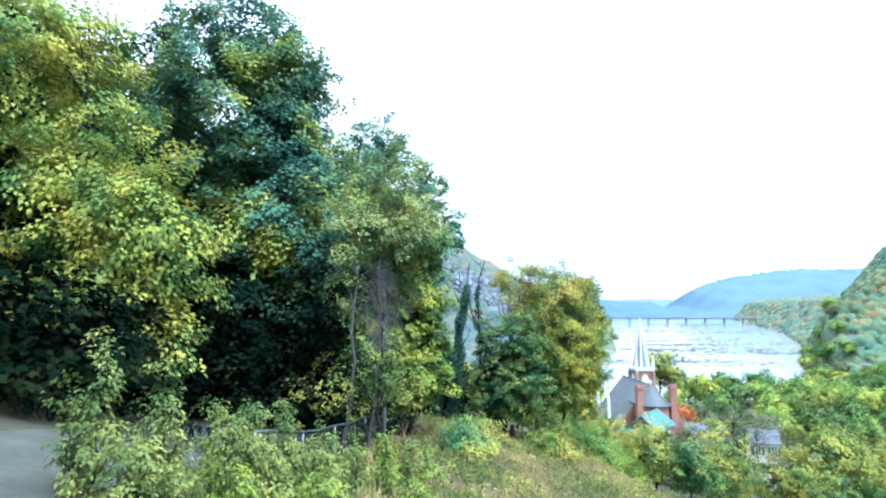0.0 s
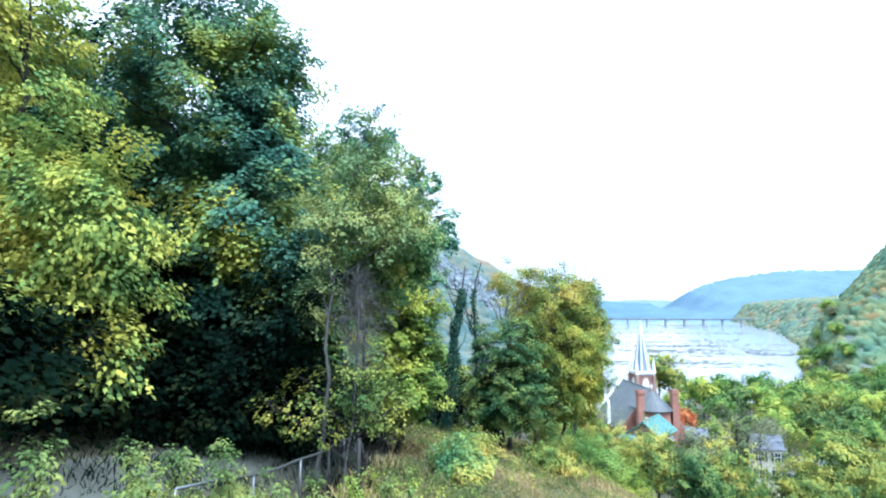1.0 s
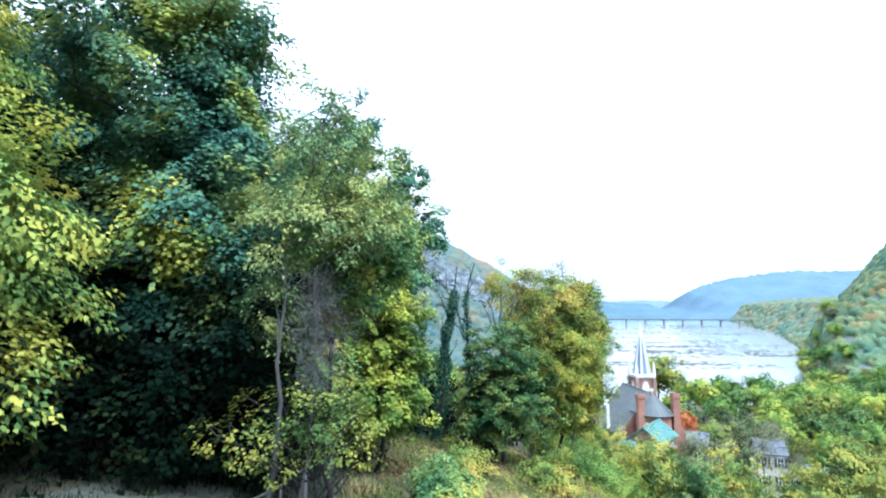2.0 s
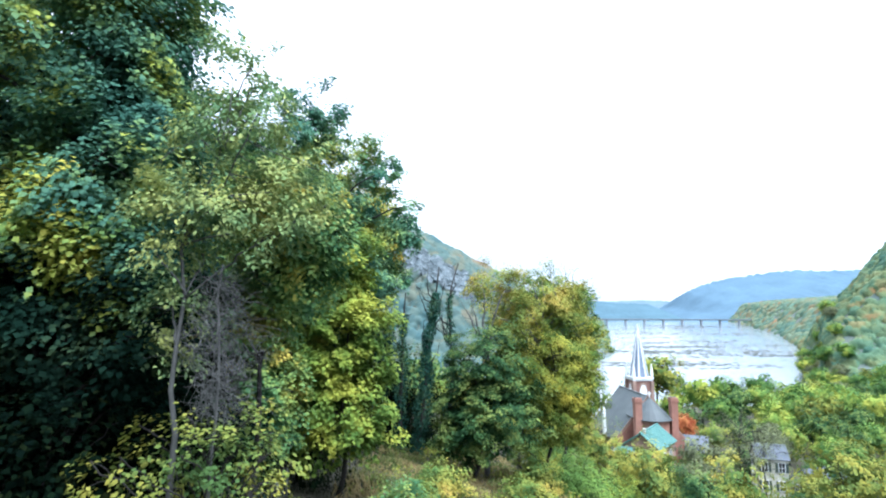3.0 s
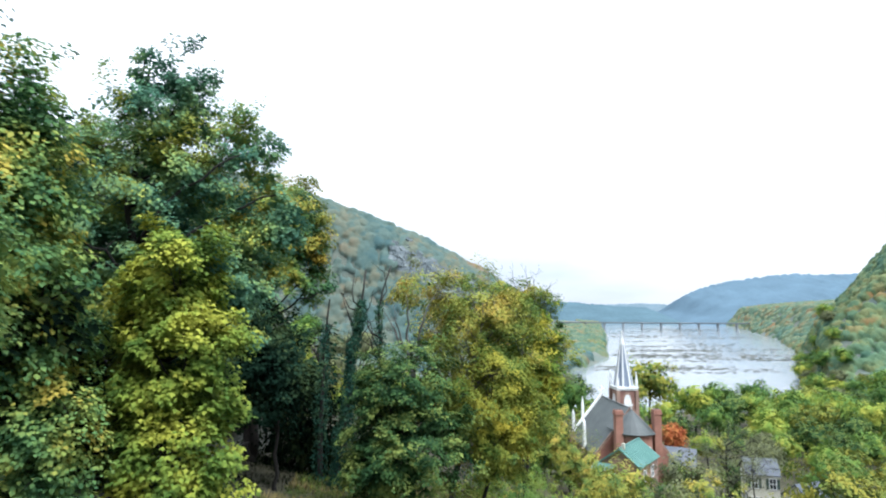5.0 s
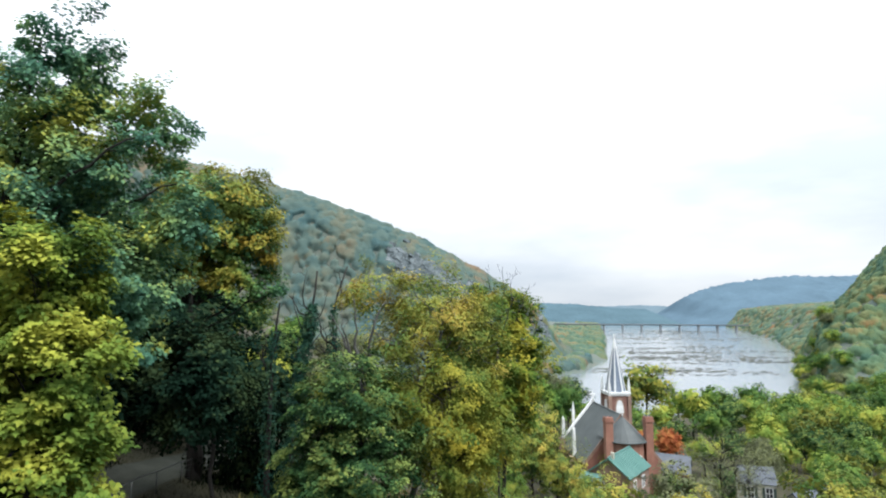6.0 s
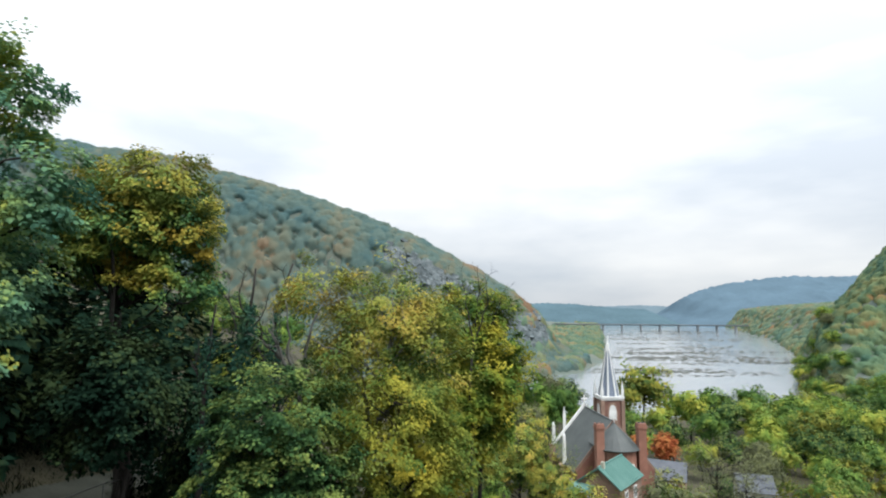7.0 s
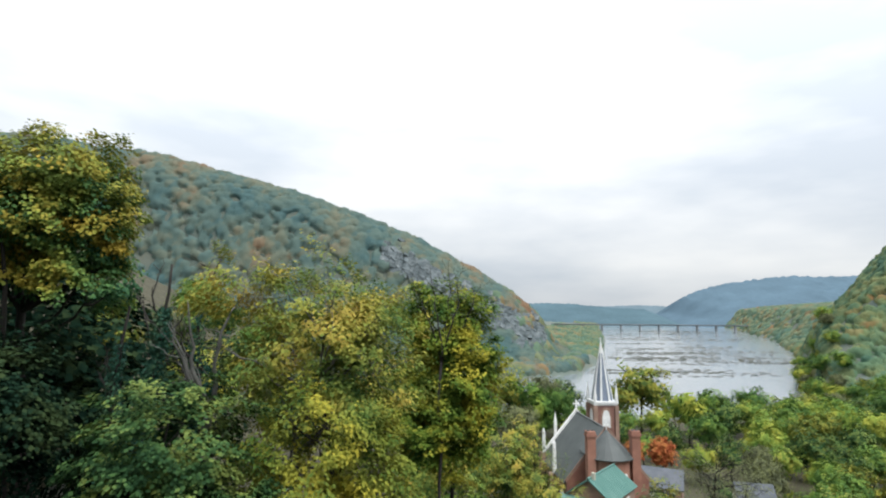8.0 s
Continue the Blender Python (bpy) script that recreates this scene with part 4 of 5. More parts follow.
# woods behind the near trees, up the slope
# Trees with y of 5 or less are unseen, added to block sky light.
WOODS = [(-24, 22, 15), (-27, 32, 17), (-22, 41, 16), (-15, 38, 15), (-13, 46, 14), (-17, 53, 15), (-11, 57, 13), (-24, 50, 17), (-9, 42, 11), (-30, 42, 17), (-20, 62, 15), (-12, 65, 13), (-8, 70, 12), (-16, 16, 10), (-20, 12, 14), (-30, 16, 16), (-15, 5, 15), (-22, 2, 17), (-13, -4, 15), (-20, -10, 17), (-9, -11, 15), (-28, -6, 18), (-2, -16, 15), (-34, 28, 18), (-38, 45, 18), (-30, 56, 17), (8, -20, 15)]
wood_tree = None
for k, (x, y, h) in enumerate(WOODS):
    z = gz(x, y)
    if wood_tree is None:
        wood_tree = tree("woodland_tree", "dense woodland tree on the hillside, leaves darkened for shade", (x, y, z),
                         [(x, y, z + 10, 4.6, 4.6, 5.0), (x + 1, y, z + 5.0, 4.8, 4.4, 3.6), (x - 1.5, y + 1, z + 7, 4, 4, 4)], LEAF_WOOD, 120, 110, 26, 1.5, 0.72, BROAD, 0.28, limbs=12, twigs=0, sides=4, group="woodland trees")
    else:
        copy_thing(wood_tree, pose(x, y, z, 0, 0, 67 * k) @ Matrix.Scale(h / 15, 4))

# ---- trees between the slope and the town ----
MID_MATS = [(LEAF_GREEN, "bright green leafy tree in the valley"), (LEAF_DOME, "dark green leafy tree in the valley"), (LEAF_GOLD, "yellow-green tree in the valley"), (LEAF_OLIVE, "olive and orange tree in the valley"), (LEAF_BROWN, "thin-leaved brownish tree in the valley")]
mids = []
for k, (mat, label) in enumerate(MID_MATS):
    z = gz(24 + 3 * k, 57)
    f = (24 + 3 * k, 57, z)
    mids.append(tree("valley_tree", label, f, [(f[0], f[1], z + 5.6, 2.8, 2.8, 2.4), (f[0] + 0.8, f[1], z + 3.6, 3.1, 2.9, 2.0), (f[0] - 1.2, f[1] - 0.6, z + 4.4, 2.4, 2.4, 2.0)],
                     mat, 140 + k, 110, 42, 0.75, 0.28, BROAD, 0.16, limbs=12, twigs=12, sides=4, group="valley trees", wild=0.14, lean=1.1, up=0.45, rough=0.3))
mids[0].matrix_basis = pose(18.6, 29.2, gz(18.6, 29.2) - 0.6) @ Matrix.Scale(0.62, 4)
mids[1].matrix_basis = pose(22.6, 54.5, gz(22.6, 54.5)) @ Matrix.Scale(0.84, 4)
mids[2].matrix_basis = pose(33.6, 57.0, gz(33.6, 57))
mids[3].matrix_basis = pose(31.2, 66.0, gz(31.2, 66)) @ Matrix.Scale(1.05, 4)
mids[4].matrix_basis = pose(34.8, 81.0, gz(34.8, 81) - 0.2) @ Matrix.Scale((44.2 - gz(34.8, 81)) / 8.0, 4)
for k, (kind, x, y, top) in enumerate([
        (0, 27.5, 62, 46.0), (3, 24.6, 70, 45.3), (2, 21.2, 63.5, 47.0), (1, 26.0, 66.5, 44.5), (0, 34.5, 70.5, 44.0), (1, 40.5, 62, 42.0), (0, 44, 70, 41.5), (1, 32.6, 82.4, 42.4), (1, 48.5, 84, 38.0), (1, 50, 76, 39.5), (2, 54.2, 85, 43.0), (0, 60, 84, 39.5), (2, 64, 90, 39.0),
        (0, 24.0, 76, 44.0), (3, 25.5, 86, 42.6), (0, 21.5, 70, 45.0), (2, 23.5, 93, 42.4), (3, 21.0, 98, 44.0), (0, 26.8, 80, 41.6), (1, 38.5, 78, 38.6), (0, 41.5, 84.5, 38.6),
        (0, 64, 102, 36.0), (1, 69, 108, 35.5), (2, 74, 101, 35.0), (0, 80, 112, 33.5), (1, 52.5, 99.0, 31.5), (0, 47.0, 88, 36.0), (1, 60, 119, 36.0), (0, 20, 106, 45), (3, 24, 112, 44), (1, 18, 118, 45.5),
        (0, 45.6, 76.5, 39.0), (0, 28.2, 80.0, 40.4), (1, 40.0, 94.6, 41.2), (2, 42.5, 104, 38.8), (0, 29.5, 82.5, 38.6), (1, 33.2, 83.5, 38.4), (3, 26.0, 84.5, 40.4), (0, 36.8, 85.5, 38.6), (0, 31.2, 79.0, 39.6), (2, 69.5, 92, 37.5), (1, 52, 68, 40), (0, 60, 72, 38.5), (0, 72, 82, 36), (1, 36, 52, 43.5), (2, 44, 56, 42), (0, 16, 82, 47), (3, 12, 76, 50), (2, 15, 92, 48), (0, 10, 88, 51), (3, 9, 100, 50.5), (1, 13, 108, 48)]):
    z = gz(x, y)
    copy_thing(mids[kind], pose(x, y, z - 0.2, 0, 0, 53 * k) @ Matrix.Scale(max(2.0, top - z) / 8.0, 4))

tree("bare_limbed_tree", "tall thin-leaved grey-brown tree with open limbs", foot(46.5, 94.5),
     [(46, 94, 42.0, 5.0, 4.0, 4.2), (48, 94, 39, 3.4, 3, 3)], LEAF_BROWN, 161, 120, 26, 1.0, 0.2, KITE, 0.24, limbs=48, twigs=120, inner=0.1)
tree("bare_limbed_tree", "thin-leaved tree with open grey limbs by the house", foot(52.5, 99),
     [(52.5, 98.6, 38.5, 3.0, 3.0, 3.4)], LEAF_BROWN, 162, 70, 22, 0.9, 0.2, KITE, 0.18, limbs=34, twigs=70, inner=0.1)
tree("bare_limbed_tree", "brown thin-leaved tree with open limbs beside the church", foot(24.6, 99),
     [(24.6, 98.6, 41.5, 3.4, 3.2, 4.0)], LEAF_OLIVE, 165, 80, 30, 0.9, 0.22, KITE, 0.2, limbs=36, twigs=70, inner=0.1)
tree("orange_shrub", "orange-leaved shrub beside the valley trees", foot(65.5, 92),
     [(65.5, 92, gz(65.5, 92) + 2.6, 1.6, 1.5, 1.6)], LEAF_RED, 163, 70, 40, 0.6, 0.3, BROAD, 0.08, category="shrub")
tree("red_maple", "bright red-orange maple tree beside the church", foot(60.4, 150),
     [(60.4, 150, 31.4, 2.2, 2.1, 1.8), (60.4, 150, 29.9, 2.5, 2.3, 1.4)], LEAF_RED, 164, 130, 50, 0.9, 0.42, BROAD, 0.2)

tree("red_maple", "small orange-red maple behind the church chimney", foot(52.4, 144),
     [(52.4, 144, 33.2, 1.6, 1.5, 1.3), (52.4, 144, 31.6, 1.8, 1.6, 1.2)], LEAF_RED, 166, 70, 40, 0.7, 0.34, BROAD, 0.14)

# ---- riverside trees beyond the town ----
TOWN = [("broad spreading green riverside tree", LEAF_TOWN, 171), ("bright fresh green riverside tree", LEAF_GREEN, 172), ("dark dense green riverside tree", LEAF_DOME, 173), ("broad yellowing autumn riverside tree", LEAF_GOLD, 174), ("thin-leaved brownish riverside tree", LEAF_BROWN, 175)]
big = []
for k, (label, mat, seed) in enumerate(TOWN):
    f = (100.0 + k, 400.0, 0.0)
    big.append(tree("riverside_tree", label, f, [(f[0], f[1], 14.5, 6.4, 6.4, 4.4), (f[0] + 2.5, f[1] - 1, 11, 6.0, 5.6, 3.6), (f[0] - 3.4, f[1] - 1.5, 11.5, 5.0, 5, 3.6)],
                    mat, seed, 105, 34, 2.1, 0.85, BROAD, 0.42, limbs=10, twigs=0, sides=4, group="riverside trees", wild=0.14, lean=1.1, up=0.45, rough=0.3))
SPOTS = [(3, 88, 246, 41.0, 1.1), (0, 99, 228, 33.5, 1), (1, 112, 236, 33.0, 1), (1, 128, 238, 33.6, 1), (0, 141, 240, 30.5, 1), (3, 151, 246, 31, 0.9), (4, 158, 252, 28, 0.9),
         (2, 106, 214, 31.5, 1), (1, 118, 219, 31.5, 1), (0, 130, 216, 31.0, 1), (3, 120, 196, 31.5, 0.95), (3, 132, 200, 31.0, 0.9), (0, 142, 214, 31.0, 1), (1, 152, 224, 31.0, 1), (2, 163, 232, 30, 1),
         (0, 139, 196, 33.0, 1), (2, 128, 184, 30.0, 1), (2, 114, 182, 29.0, 1), (0, 104, 190, 28.5, 1), (2, 140, 180, 29.5, 1.1), (0, 152, 198, 32.0, 1), (1, 164, 206, 32.5, 1), (3, 150, 178, 30, 1),
         (4, 82, 150, 30.5, 0.8), (4, 90, 166, 29.5, 0.8), (2, 80, 196, 27.5, 0.9), (1, 74, 216, 28.5, 0.9), (2, 67, 204, 27.5, 0.8), (0, 60, 228, 28.0, 0.9), (1, 48, 236, 29, 0.9), (0, 38, 222, 30, 0.9), (3, 28, 240, 30, 0.9),
         (1, 97, 147, 28.2, 0.85), (3, 103, 152, 28.0, 0.8), (0, 88, 138, 27.5, 0.8), (2, 112, 166, 27.5, 0.9), (0, 160, 190, 31, 1), (1, 172, 216, 33, 1), (0, 180, 236, 32, 1), (2, 190, 250, 31, 1), (1, 176, 196, 31, 1),
         (0, 170, 258, 28.5, 1), (3, 198, 226, 32, 1), (0, 210, 246, 31, 1), (1, 10, 232, 32, 0.9), (0, -8, 246, 33, 1), (2, 18, 210, 33, 1), (3, 2, 196, 36, 1), (0, -16, 214, 38, 1), (4, 36, 196, 33, 0.9), (4, 30, 170, 38, 0.9), (0, 20, 150, 42, 0.9),
         (3, 4, 158, 44, 0.9), (0, 12, 132, 45, 0.8), (1, -2, 140, 47, 0.9), (3, -12, 170, 44, 0.9), (0, -18, 130, 50, 1), (1, 96, 206, 29.5, 1), (0, 86, 222, 29, 0.9), (1, 122, 206, 30.5, 1), (0, 112, 200, 29.5, 1), (1, 136, 226, 31.5, 1), (0, 148, 236, 30.5, 1), (1, 146, 188, 30.5, 1), (0, 134, 172, 28.5, 1), (1, 122, 172, 28, 0.9), (1, 100, 174, 27, 0.9), (2, 92, 184, 27, 0.9), (0, 104, 162, 27, 0.8), (1, 118, 156, 26, 0.8), (3, 110, 148, 26, 0.8), (1, 128, 162, 27, 0.9), (0, 142, 168, 28, 1), (1, 154, 170, 29, 1), (2, 166, 182, 30, 1), (0, 80, 176, 26.5, 0.8), (1, 70, 190, 26.5, 0.8), (1, 56, 212, 27.5, 0.9), (0, 44, 214, 29, 0.9), (2, 122, 252, 27, 0.9), (0, 104, 252, 28, 0.9), (1, 84, 262, 27, 0.9), (3, 34, 224, 39.5, 0.8), (0, 42, 214, 38, 0.8), (4, 48, 232, 38.5, 0.8), (3, 27, 216, 41, 0.8), (1, 52, 222, 35, 0.7), (4, 22, 200, 42, 0.8)]
# woods on the left flank of the valley
for k, (x, y) in enumerate(((-14, 86), (-22, 97), (-33, 112), (-7, 97), (-3, 110), (-26, 126), (-39, 130), (4, 120), (-14, 112), (-45, 118), (-30, 92), (-2, 84))):
    SPOTS.append(((0, 3, 4, 0, 3, 2)[k % 6], x, y, gz(x, y) + (10.5, 9, 11.5)[k % 3], 0.7))
for k in range(8):
    x, y = -34.0 - 13 * (k % 4), 158.0 + 40 * (k // 4) + 9 * (k % 3)
    SPOTS.append(((0, 2, 1, 0, 4)[k % 5], x, y, gz(x, y) + (13, 15, 12, 14)[k % 4], 1.0))
# bright trees at the foot of the hillside, along the right shore
for k in range(32):
    y = 322.0 + 9.5 * k
    x = float(np.interp(y, RIGHT_Y, RIGHT_X)) + (-4, 12, 2, 22)[k % 4]
    SPOTS.append(((1, 0, 3, 1, 4)[k % 5], x, y, gz(x, y) + (15, 18, 13, 20, 16)[k % 5], 1.0))
for k, (kind, x, y, top, wide) in enumerate(SPOTS):
    z = gz(x, y)
    s = (top - z) / 18.5
    copy_thing(big[kind], pose(x, y, z - 0.3, 0, 0, 79 * k) @ Matrix.Diagonal((max(s, 0.75) * wide, max(s, 0.75) * wide, s, 1)))
for ob, (x, y) in zip(big, ((222, 262), (232, 240), (58, 250), (240, 256), (-30, 236))):
    ob.matrix_basis = pose(x, y, gz(x, y) - 0.3)


# ---- forest on the mountains and far banks ----
def slope_normal(x, y, reach=14.0):
    """The way out of the hillside, taken over some metres."""
    dx = (ground_z(x + reach, y) - ground_z(x - reach, y)) / (2 * reach)
    dy = (ground_z(x, y + reach) - ground_z(x, y - reach)) / (2 * reach)
    return unit(np.stack((-dx, -dy, np.ones_like(dx)), -1))


def forest(name, label, places, size, seed, leaves=14, material=LEAF_FOREST, step=(2.0, 2.0), lump=0.06):
    """Woodland as one closed canopy: rounded crowns that swell out of the slope, with leaf sprays over them."""
    r = np.random.default_rng(seed)
    n = len(places)
    x, y, z = places.T
    wide, high = size * r.uniform(0.5, 0.75, n), size * r.uniform(0.12, 0.32, n)
    low = size * 0.25
    tint = r.uniform(0, 1, n)
    sx, sy = step
    x0, y0 = x.min() - 12, y.min() - 12
    nx, ny = int((x.max() - x0 + 12) / sx) + 1, int((y.max() - y0 + 12) / sy) + 1
    X, Y = (q.ravel() for q in np.meshgrid(x0 + sx * np.arange(nx), y0 + sy * np.arange(ny)))
    G, N = ground_z(X, Y), slope_normal(X, Y)
    H, T = np.full(nx * ny, -2.0), np.full(nx * ny, 0.5)
    ci, cj = np.rint((x - x0) / sx).astype(int), np.rint((y - y0) / sy).astype(int)
    cells, tops, owner = [], [], []
    for di, dj in itertools.product(range(-int(wide.max() / sx), int(wide.max() / sx) + 1), range(-int(wide.max() / sy), int(wide.max() / sy) + 1)):
        c = np.clip(cj + dj, 0, ny - 1) * nx + np.clip(ci + di, 0, nx - 1)
        q = ((X[c] - x) ** 2 + (Y[c] - y) ** 2 + (G[c] - z) ** 2) / wide ** 2
        k = np.flatnonzero(q < 1)
        cells.append(c[k])
        tops.append((low + high * np.sqrt(1 - np.minimum(q, 1)))[k])
        owner.append(k)
    cells, tops, owner = np.concatenate(cells), np.concatenate(tops), np.concatenate(owner)
    order = np.argsort(tops)
    H[cells[order]] = tops[order]
    T[cells[order]] = tint[owner[order]]
    tall = H > 0
    H = H + np.where(tall, (r.normal(0, lump, len(H)) + lump * wave(X, Y + G, 3.3, seed)) * size.mean(), 0)
    idx = np.arange(nx * ny).reshape(ny, nx)
    quad = np.stack((idx[:-1, :-1], idx[:-1, 1:], idx[1:, 1:], idx[1:, :-1]), -1).reshape(-1, 4)
    quad = quad[tall[quad].any(1)]
    used, flat = np.unique(quad, return_inverse=True)
    sheet = (np.stack((X, Y, G), -1) + N * H[:, None])[used]
    # sprays of leaves that break the crowns' outlines
    ang, rad = r.uniform(0, 2 * math.pi, (n, leaves, 1)), np.sqrt(r.uniform(0, 0.95, (n, leaves, 1)))
    up = slope_normal(x, y)[:, None]
    across = unit(np.cross(up, [0.3, 1.0, 0.2]))
    along_slope = np.cross(up, across)
    out = (across * np.cos(ang) + along_slope * np.sin(ang)) * rad
    dome = np.sqrt(1 - rad ** 2)
    p = places[:, None] + out * wide[:, None, None] + up * (low[:, None, None] + high[:, None, None] * dome + size[:, None, None] * r.uniform(-0.05, 0.16, dome.shape))
    m = n * leaves
    nor = (out * 0.7 + up * (0.5 + dome)).reshape(-1, 3) + [0, 0, 0.2] + r.normal(0, 0.22, (m, 3))
    v = leaf_arrays(r, p.reshape(-1, 3), nor, r.normal(0, 1, (m, 3)), np.repeat(size, leaves) * r.uniform(0.08, 0.17, m), KITE * np.array([1.5, 1, 1]))
    me = mesh_from(name, np.concatenate((v[0], sheet)), np.concatenate((v[1], flat.ravel() + len(v[0]))), np.concatenate((v[2], np.full(len(quad), 4))), material)
    me.attributes.new("crown_tint", "FLOAT", "POINT").data.foreach_set("value", np.concatenate((np.repeat(tint, leaves * 4), T[used])).astype(np.float32))
    return tagged(new(name, me), label, "forest", kind="stuff")


def scatter(r, n, x0, x1, y0, y1, keep):
    x, y = r.uniform(x0, x1, n), r.uniform(y0, y1, n)
    z = ground_z(x, y)
    k = keep(x, y, z)
    return np.stack((x, y, z), -1)[k]


r = np.random.default_rng(9)


def crag_z(x):
    """The height at which the rock band crosses the mountain's face."""
    return np.interp(x, (-62, -40, -10, 30, 69, 118), (122, 112, 94, 76, 52, 36))


def cliff_left(x, y):
    return (x > -62) & (x < 118) & (np.abs(ground_z(x, y) - crag_z(x)) < 11 + 6 * wave(x, y, 11, 6))


p = scatter(r, 25000, -520, 170, 455, 760, lambda x, y, z: (z > np.where(x < -180, 40, 3)) & (y - np.interp(x, (-900, 90, 137), (470, 540, 578)) < np.where(x < -200, 190, 140)) & ~cliff_left(x, y))
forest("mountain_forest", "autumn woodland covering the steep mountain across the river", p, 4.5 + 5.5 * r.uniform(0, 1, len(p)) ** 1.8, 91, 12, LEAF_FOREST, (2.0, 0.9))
p = scatter(r, 3000, 60, 560, 545, 2100, lambda x, y, z: (z > 2) & (np.interp(y, LEFT_Y, LEFT_X) - x < 160) & (np.interp(y, LEFT_Y, LEFT_X) - x > 0))
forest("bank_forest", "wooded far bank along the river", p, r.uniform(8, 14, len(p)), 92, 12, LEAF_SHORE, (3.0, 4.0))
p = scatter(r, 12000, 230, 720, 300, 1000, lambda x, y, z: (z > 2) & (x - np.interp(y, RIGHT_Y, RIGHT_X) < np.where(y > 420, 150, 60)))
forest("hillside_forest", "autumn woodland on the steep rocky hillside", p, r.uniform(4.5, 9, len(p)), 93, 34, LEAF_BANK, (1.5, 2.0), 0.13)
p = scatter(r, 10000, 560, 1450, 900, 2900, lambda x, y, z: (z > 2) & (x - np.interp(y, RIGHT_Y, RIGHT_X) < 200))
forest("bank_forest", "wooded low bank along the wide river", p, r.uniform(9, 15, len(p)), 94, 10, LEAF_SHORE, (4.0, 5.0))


def cliff(name, label, x0, x1, z_of, seed, y_of, count):
    """Bare rock outcrops: tilted angular slabs on the mountain's face."""
    r = np.random.default_rng(seed)
    bm = bmesh.new()
    for k in range(count):
        x = r.uniform(x0, x1)
        z = z_of(x) + r.normal(0, 7)
        y = y_of(x, z) - 2.0
        s = r.uniform(1.2, 5.2)
        q = Euler((r.uniform(-0.5, 0.1), r.uniform(0.2, 0.7), r.uniform(-0.4, 0.4))).to_matrix()
        dims = Vector((s, s * 0.6, s * r.uniform(0.4, 0.8)))
        low = [q @ Vector((a * dims.x, b * dims.y, -dims.z)) + Vector((x, y, z)) + Vector(r.normal(0, 0.12 * s, 3)) for a, b in ((-1, -1), (1, -1), (1, 1), (-1, 1))]
        upp = [q @ Vector((a * dims.x * 0.8, b * dims.y * 0.8, dims.z)) + Vector((x, y, z)) + Vector(r.normal(0, 0.12 * s, 3)) for a, b in ((-1, -1), (1, -1), (1, 1), (-1, 1))]
        prism(bm, low, upp)
    me = bpy.data.meshes.new(name)
    bm.to_mesh(me)
    bm.free()
    me.materials.append(ROCK)
    return tagged(new(name, me), label, "cliff", kind="stuff")


def face_y(x, z, ys):
    h = ground_z(np.full(len(ys), x), ys)
    return float(ys[int(np.argmax(h >= z - 2))])


cliff("cliff", "grey rock cliffs on the mountain face", -60, 116, crag_z, 95, lambda x, z: face_y(x, z, np.linspace(470, 700, 200)), 900)
cliff("cliff", "grey rock outcrops on the wooded hillside", 452, 540, lambda x: 52 + 1.05 * (x - 455), 96, lambda x, z: face_y(x, z, np.linspace(560, 760, 200)), 220)


# ---- river bridge ----
def bridge():
    ob = thing("bridge", "long grey highway bridge on piers over the river", "bridge")
    y = 1790.0
    z = 22.0
    part("deck", boxed(330, y - 7, z - 1.2, 1010, y + 7, z), CONCRETE, ob)
    part("girder", boxed(330, y - 5, z - 3.0, 1010, y + 5, z - 1.2), CONCRETE, ob, "dark steel girder")
    part("parapet", boxed(330, y - 7.2, z, 1010, y - 6.8, z + 1.2), CONCRETE, ob)
    for k in range(11):
        x = 372 + 60.0 * k
        bm = boxed(x - 2.2, y - 5, -4, x + 2.2, y + 5, z - 4.2)
        box(bm, x - 3, y - 6, z - 4.2, x + 3, y + 6, z - 3.0)
        part("pier", bm, CONCRETE, ob)
    return ob


bridge()


# ---- path and fence ----
FENCE = [(-2.95, 10.7), (-2.9, 11.9), (-2.6, 18.0), (-2.9, 25.3), (-4.6, 35.0), (-6.2, 44.5), (-6.3, 54.2)]


def along(line, step):
    p = np.array(line, float)
    s = np.concatenate(([0], np.cumsum(np.linalg.norm(np.diff(p, axis=0), axis=1))))
    t = np.linspace(0, s[-1], int(s[-1] / step) + 1)
    return np.stack([np.interp(t, s, p[:, k]) for k in (0, 1)], -1)


def strip(name, label, category, line, width, material, lift=0.05, cells=6):
    """A paved strip that lies on the ground along a line."""
    c = along(line, 1.0)
    d = unit(np.gradient(c, axis=0))
    side = np.stack((d[:, 1], -d[:, 0]), -1)
    w = np.linspace(-width / 2, width / 2, cells + 1)
    p = c[:, None] + side[:, None] * w[None, :, None]
    z = ground_z(p[..., 0], p[..., 1]) + lift
    V = np.concatenate((p, z[..., None]), -1).reshape(-1, 3)
    i = np.arange(len(c) * (cells + 1)).reshape(len(c), cells + 1)
    q = np.stack((i[:-1, :-1], i[1:, :-1], i[1:, 1:], i[:-1, 1:]), -1).reshape(-1, 4)
    ob = new(name, mesh_from(name, V, q.ravel(), np.full(len(q), 4), material, True))
    return tagged(ob, label, category, kind="structure")


strip("pavement", "worn gravel footpath, its colour darkened for tree shade", "path", [(-8.4, -60), (-6.6, -20), (-6.2, 0), (-6.2, 9), (-6.4, 14), (-6.2, 20), (-6.2, 27), (-7.4, 36), (-8.2, 46), (-8.3, 56), (-9.5, 66)], 2.9, GRAVEL, 0.03)
strip("road", "grey asphalt road between the valley trees", "road", [(84, 122), (100, 136), (118, 146), (150, 156)], 5.0, ASPHALT, 0.12)


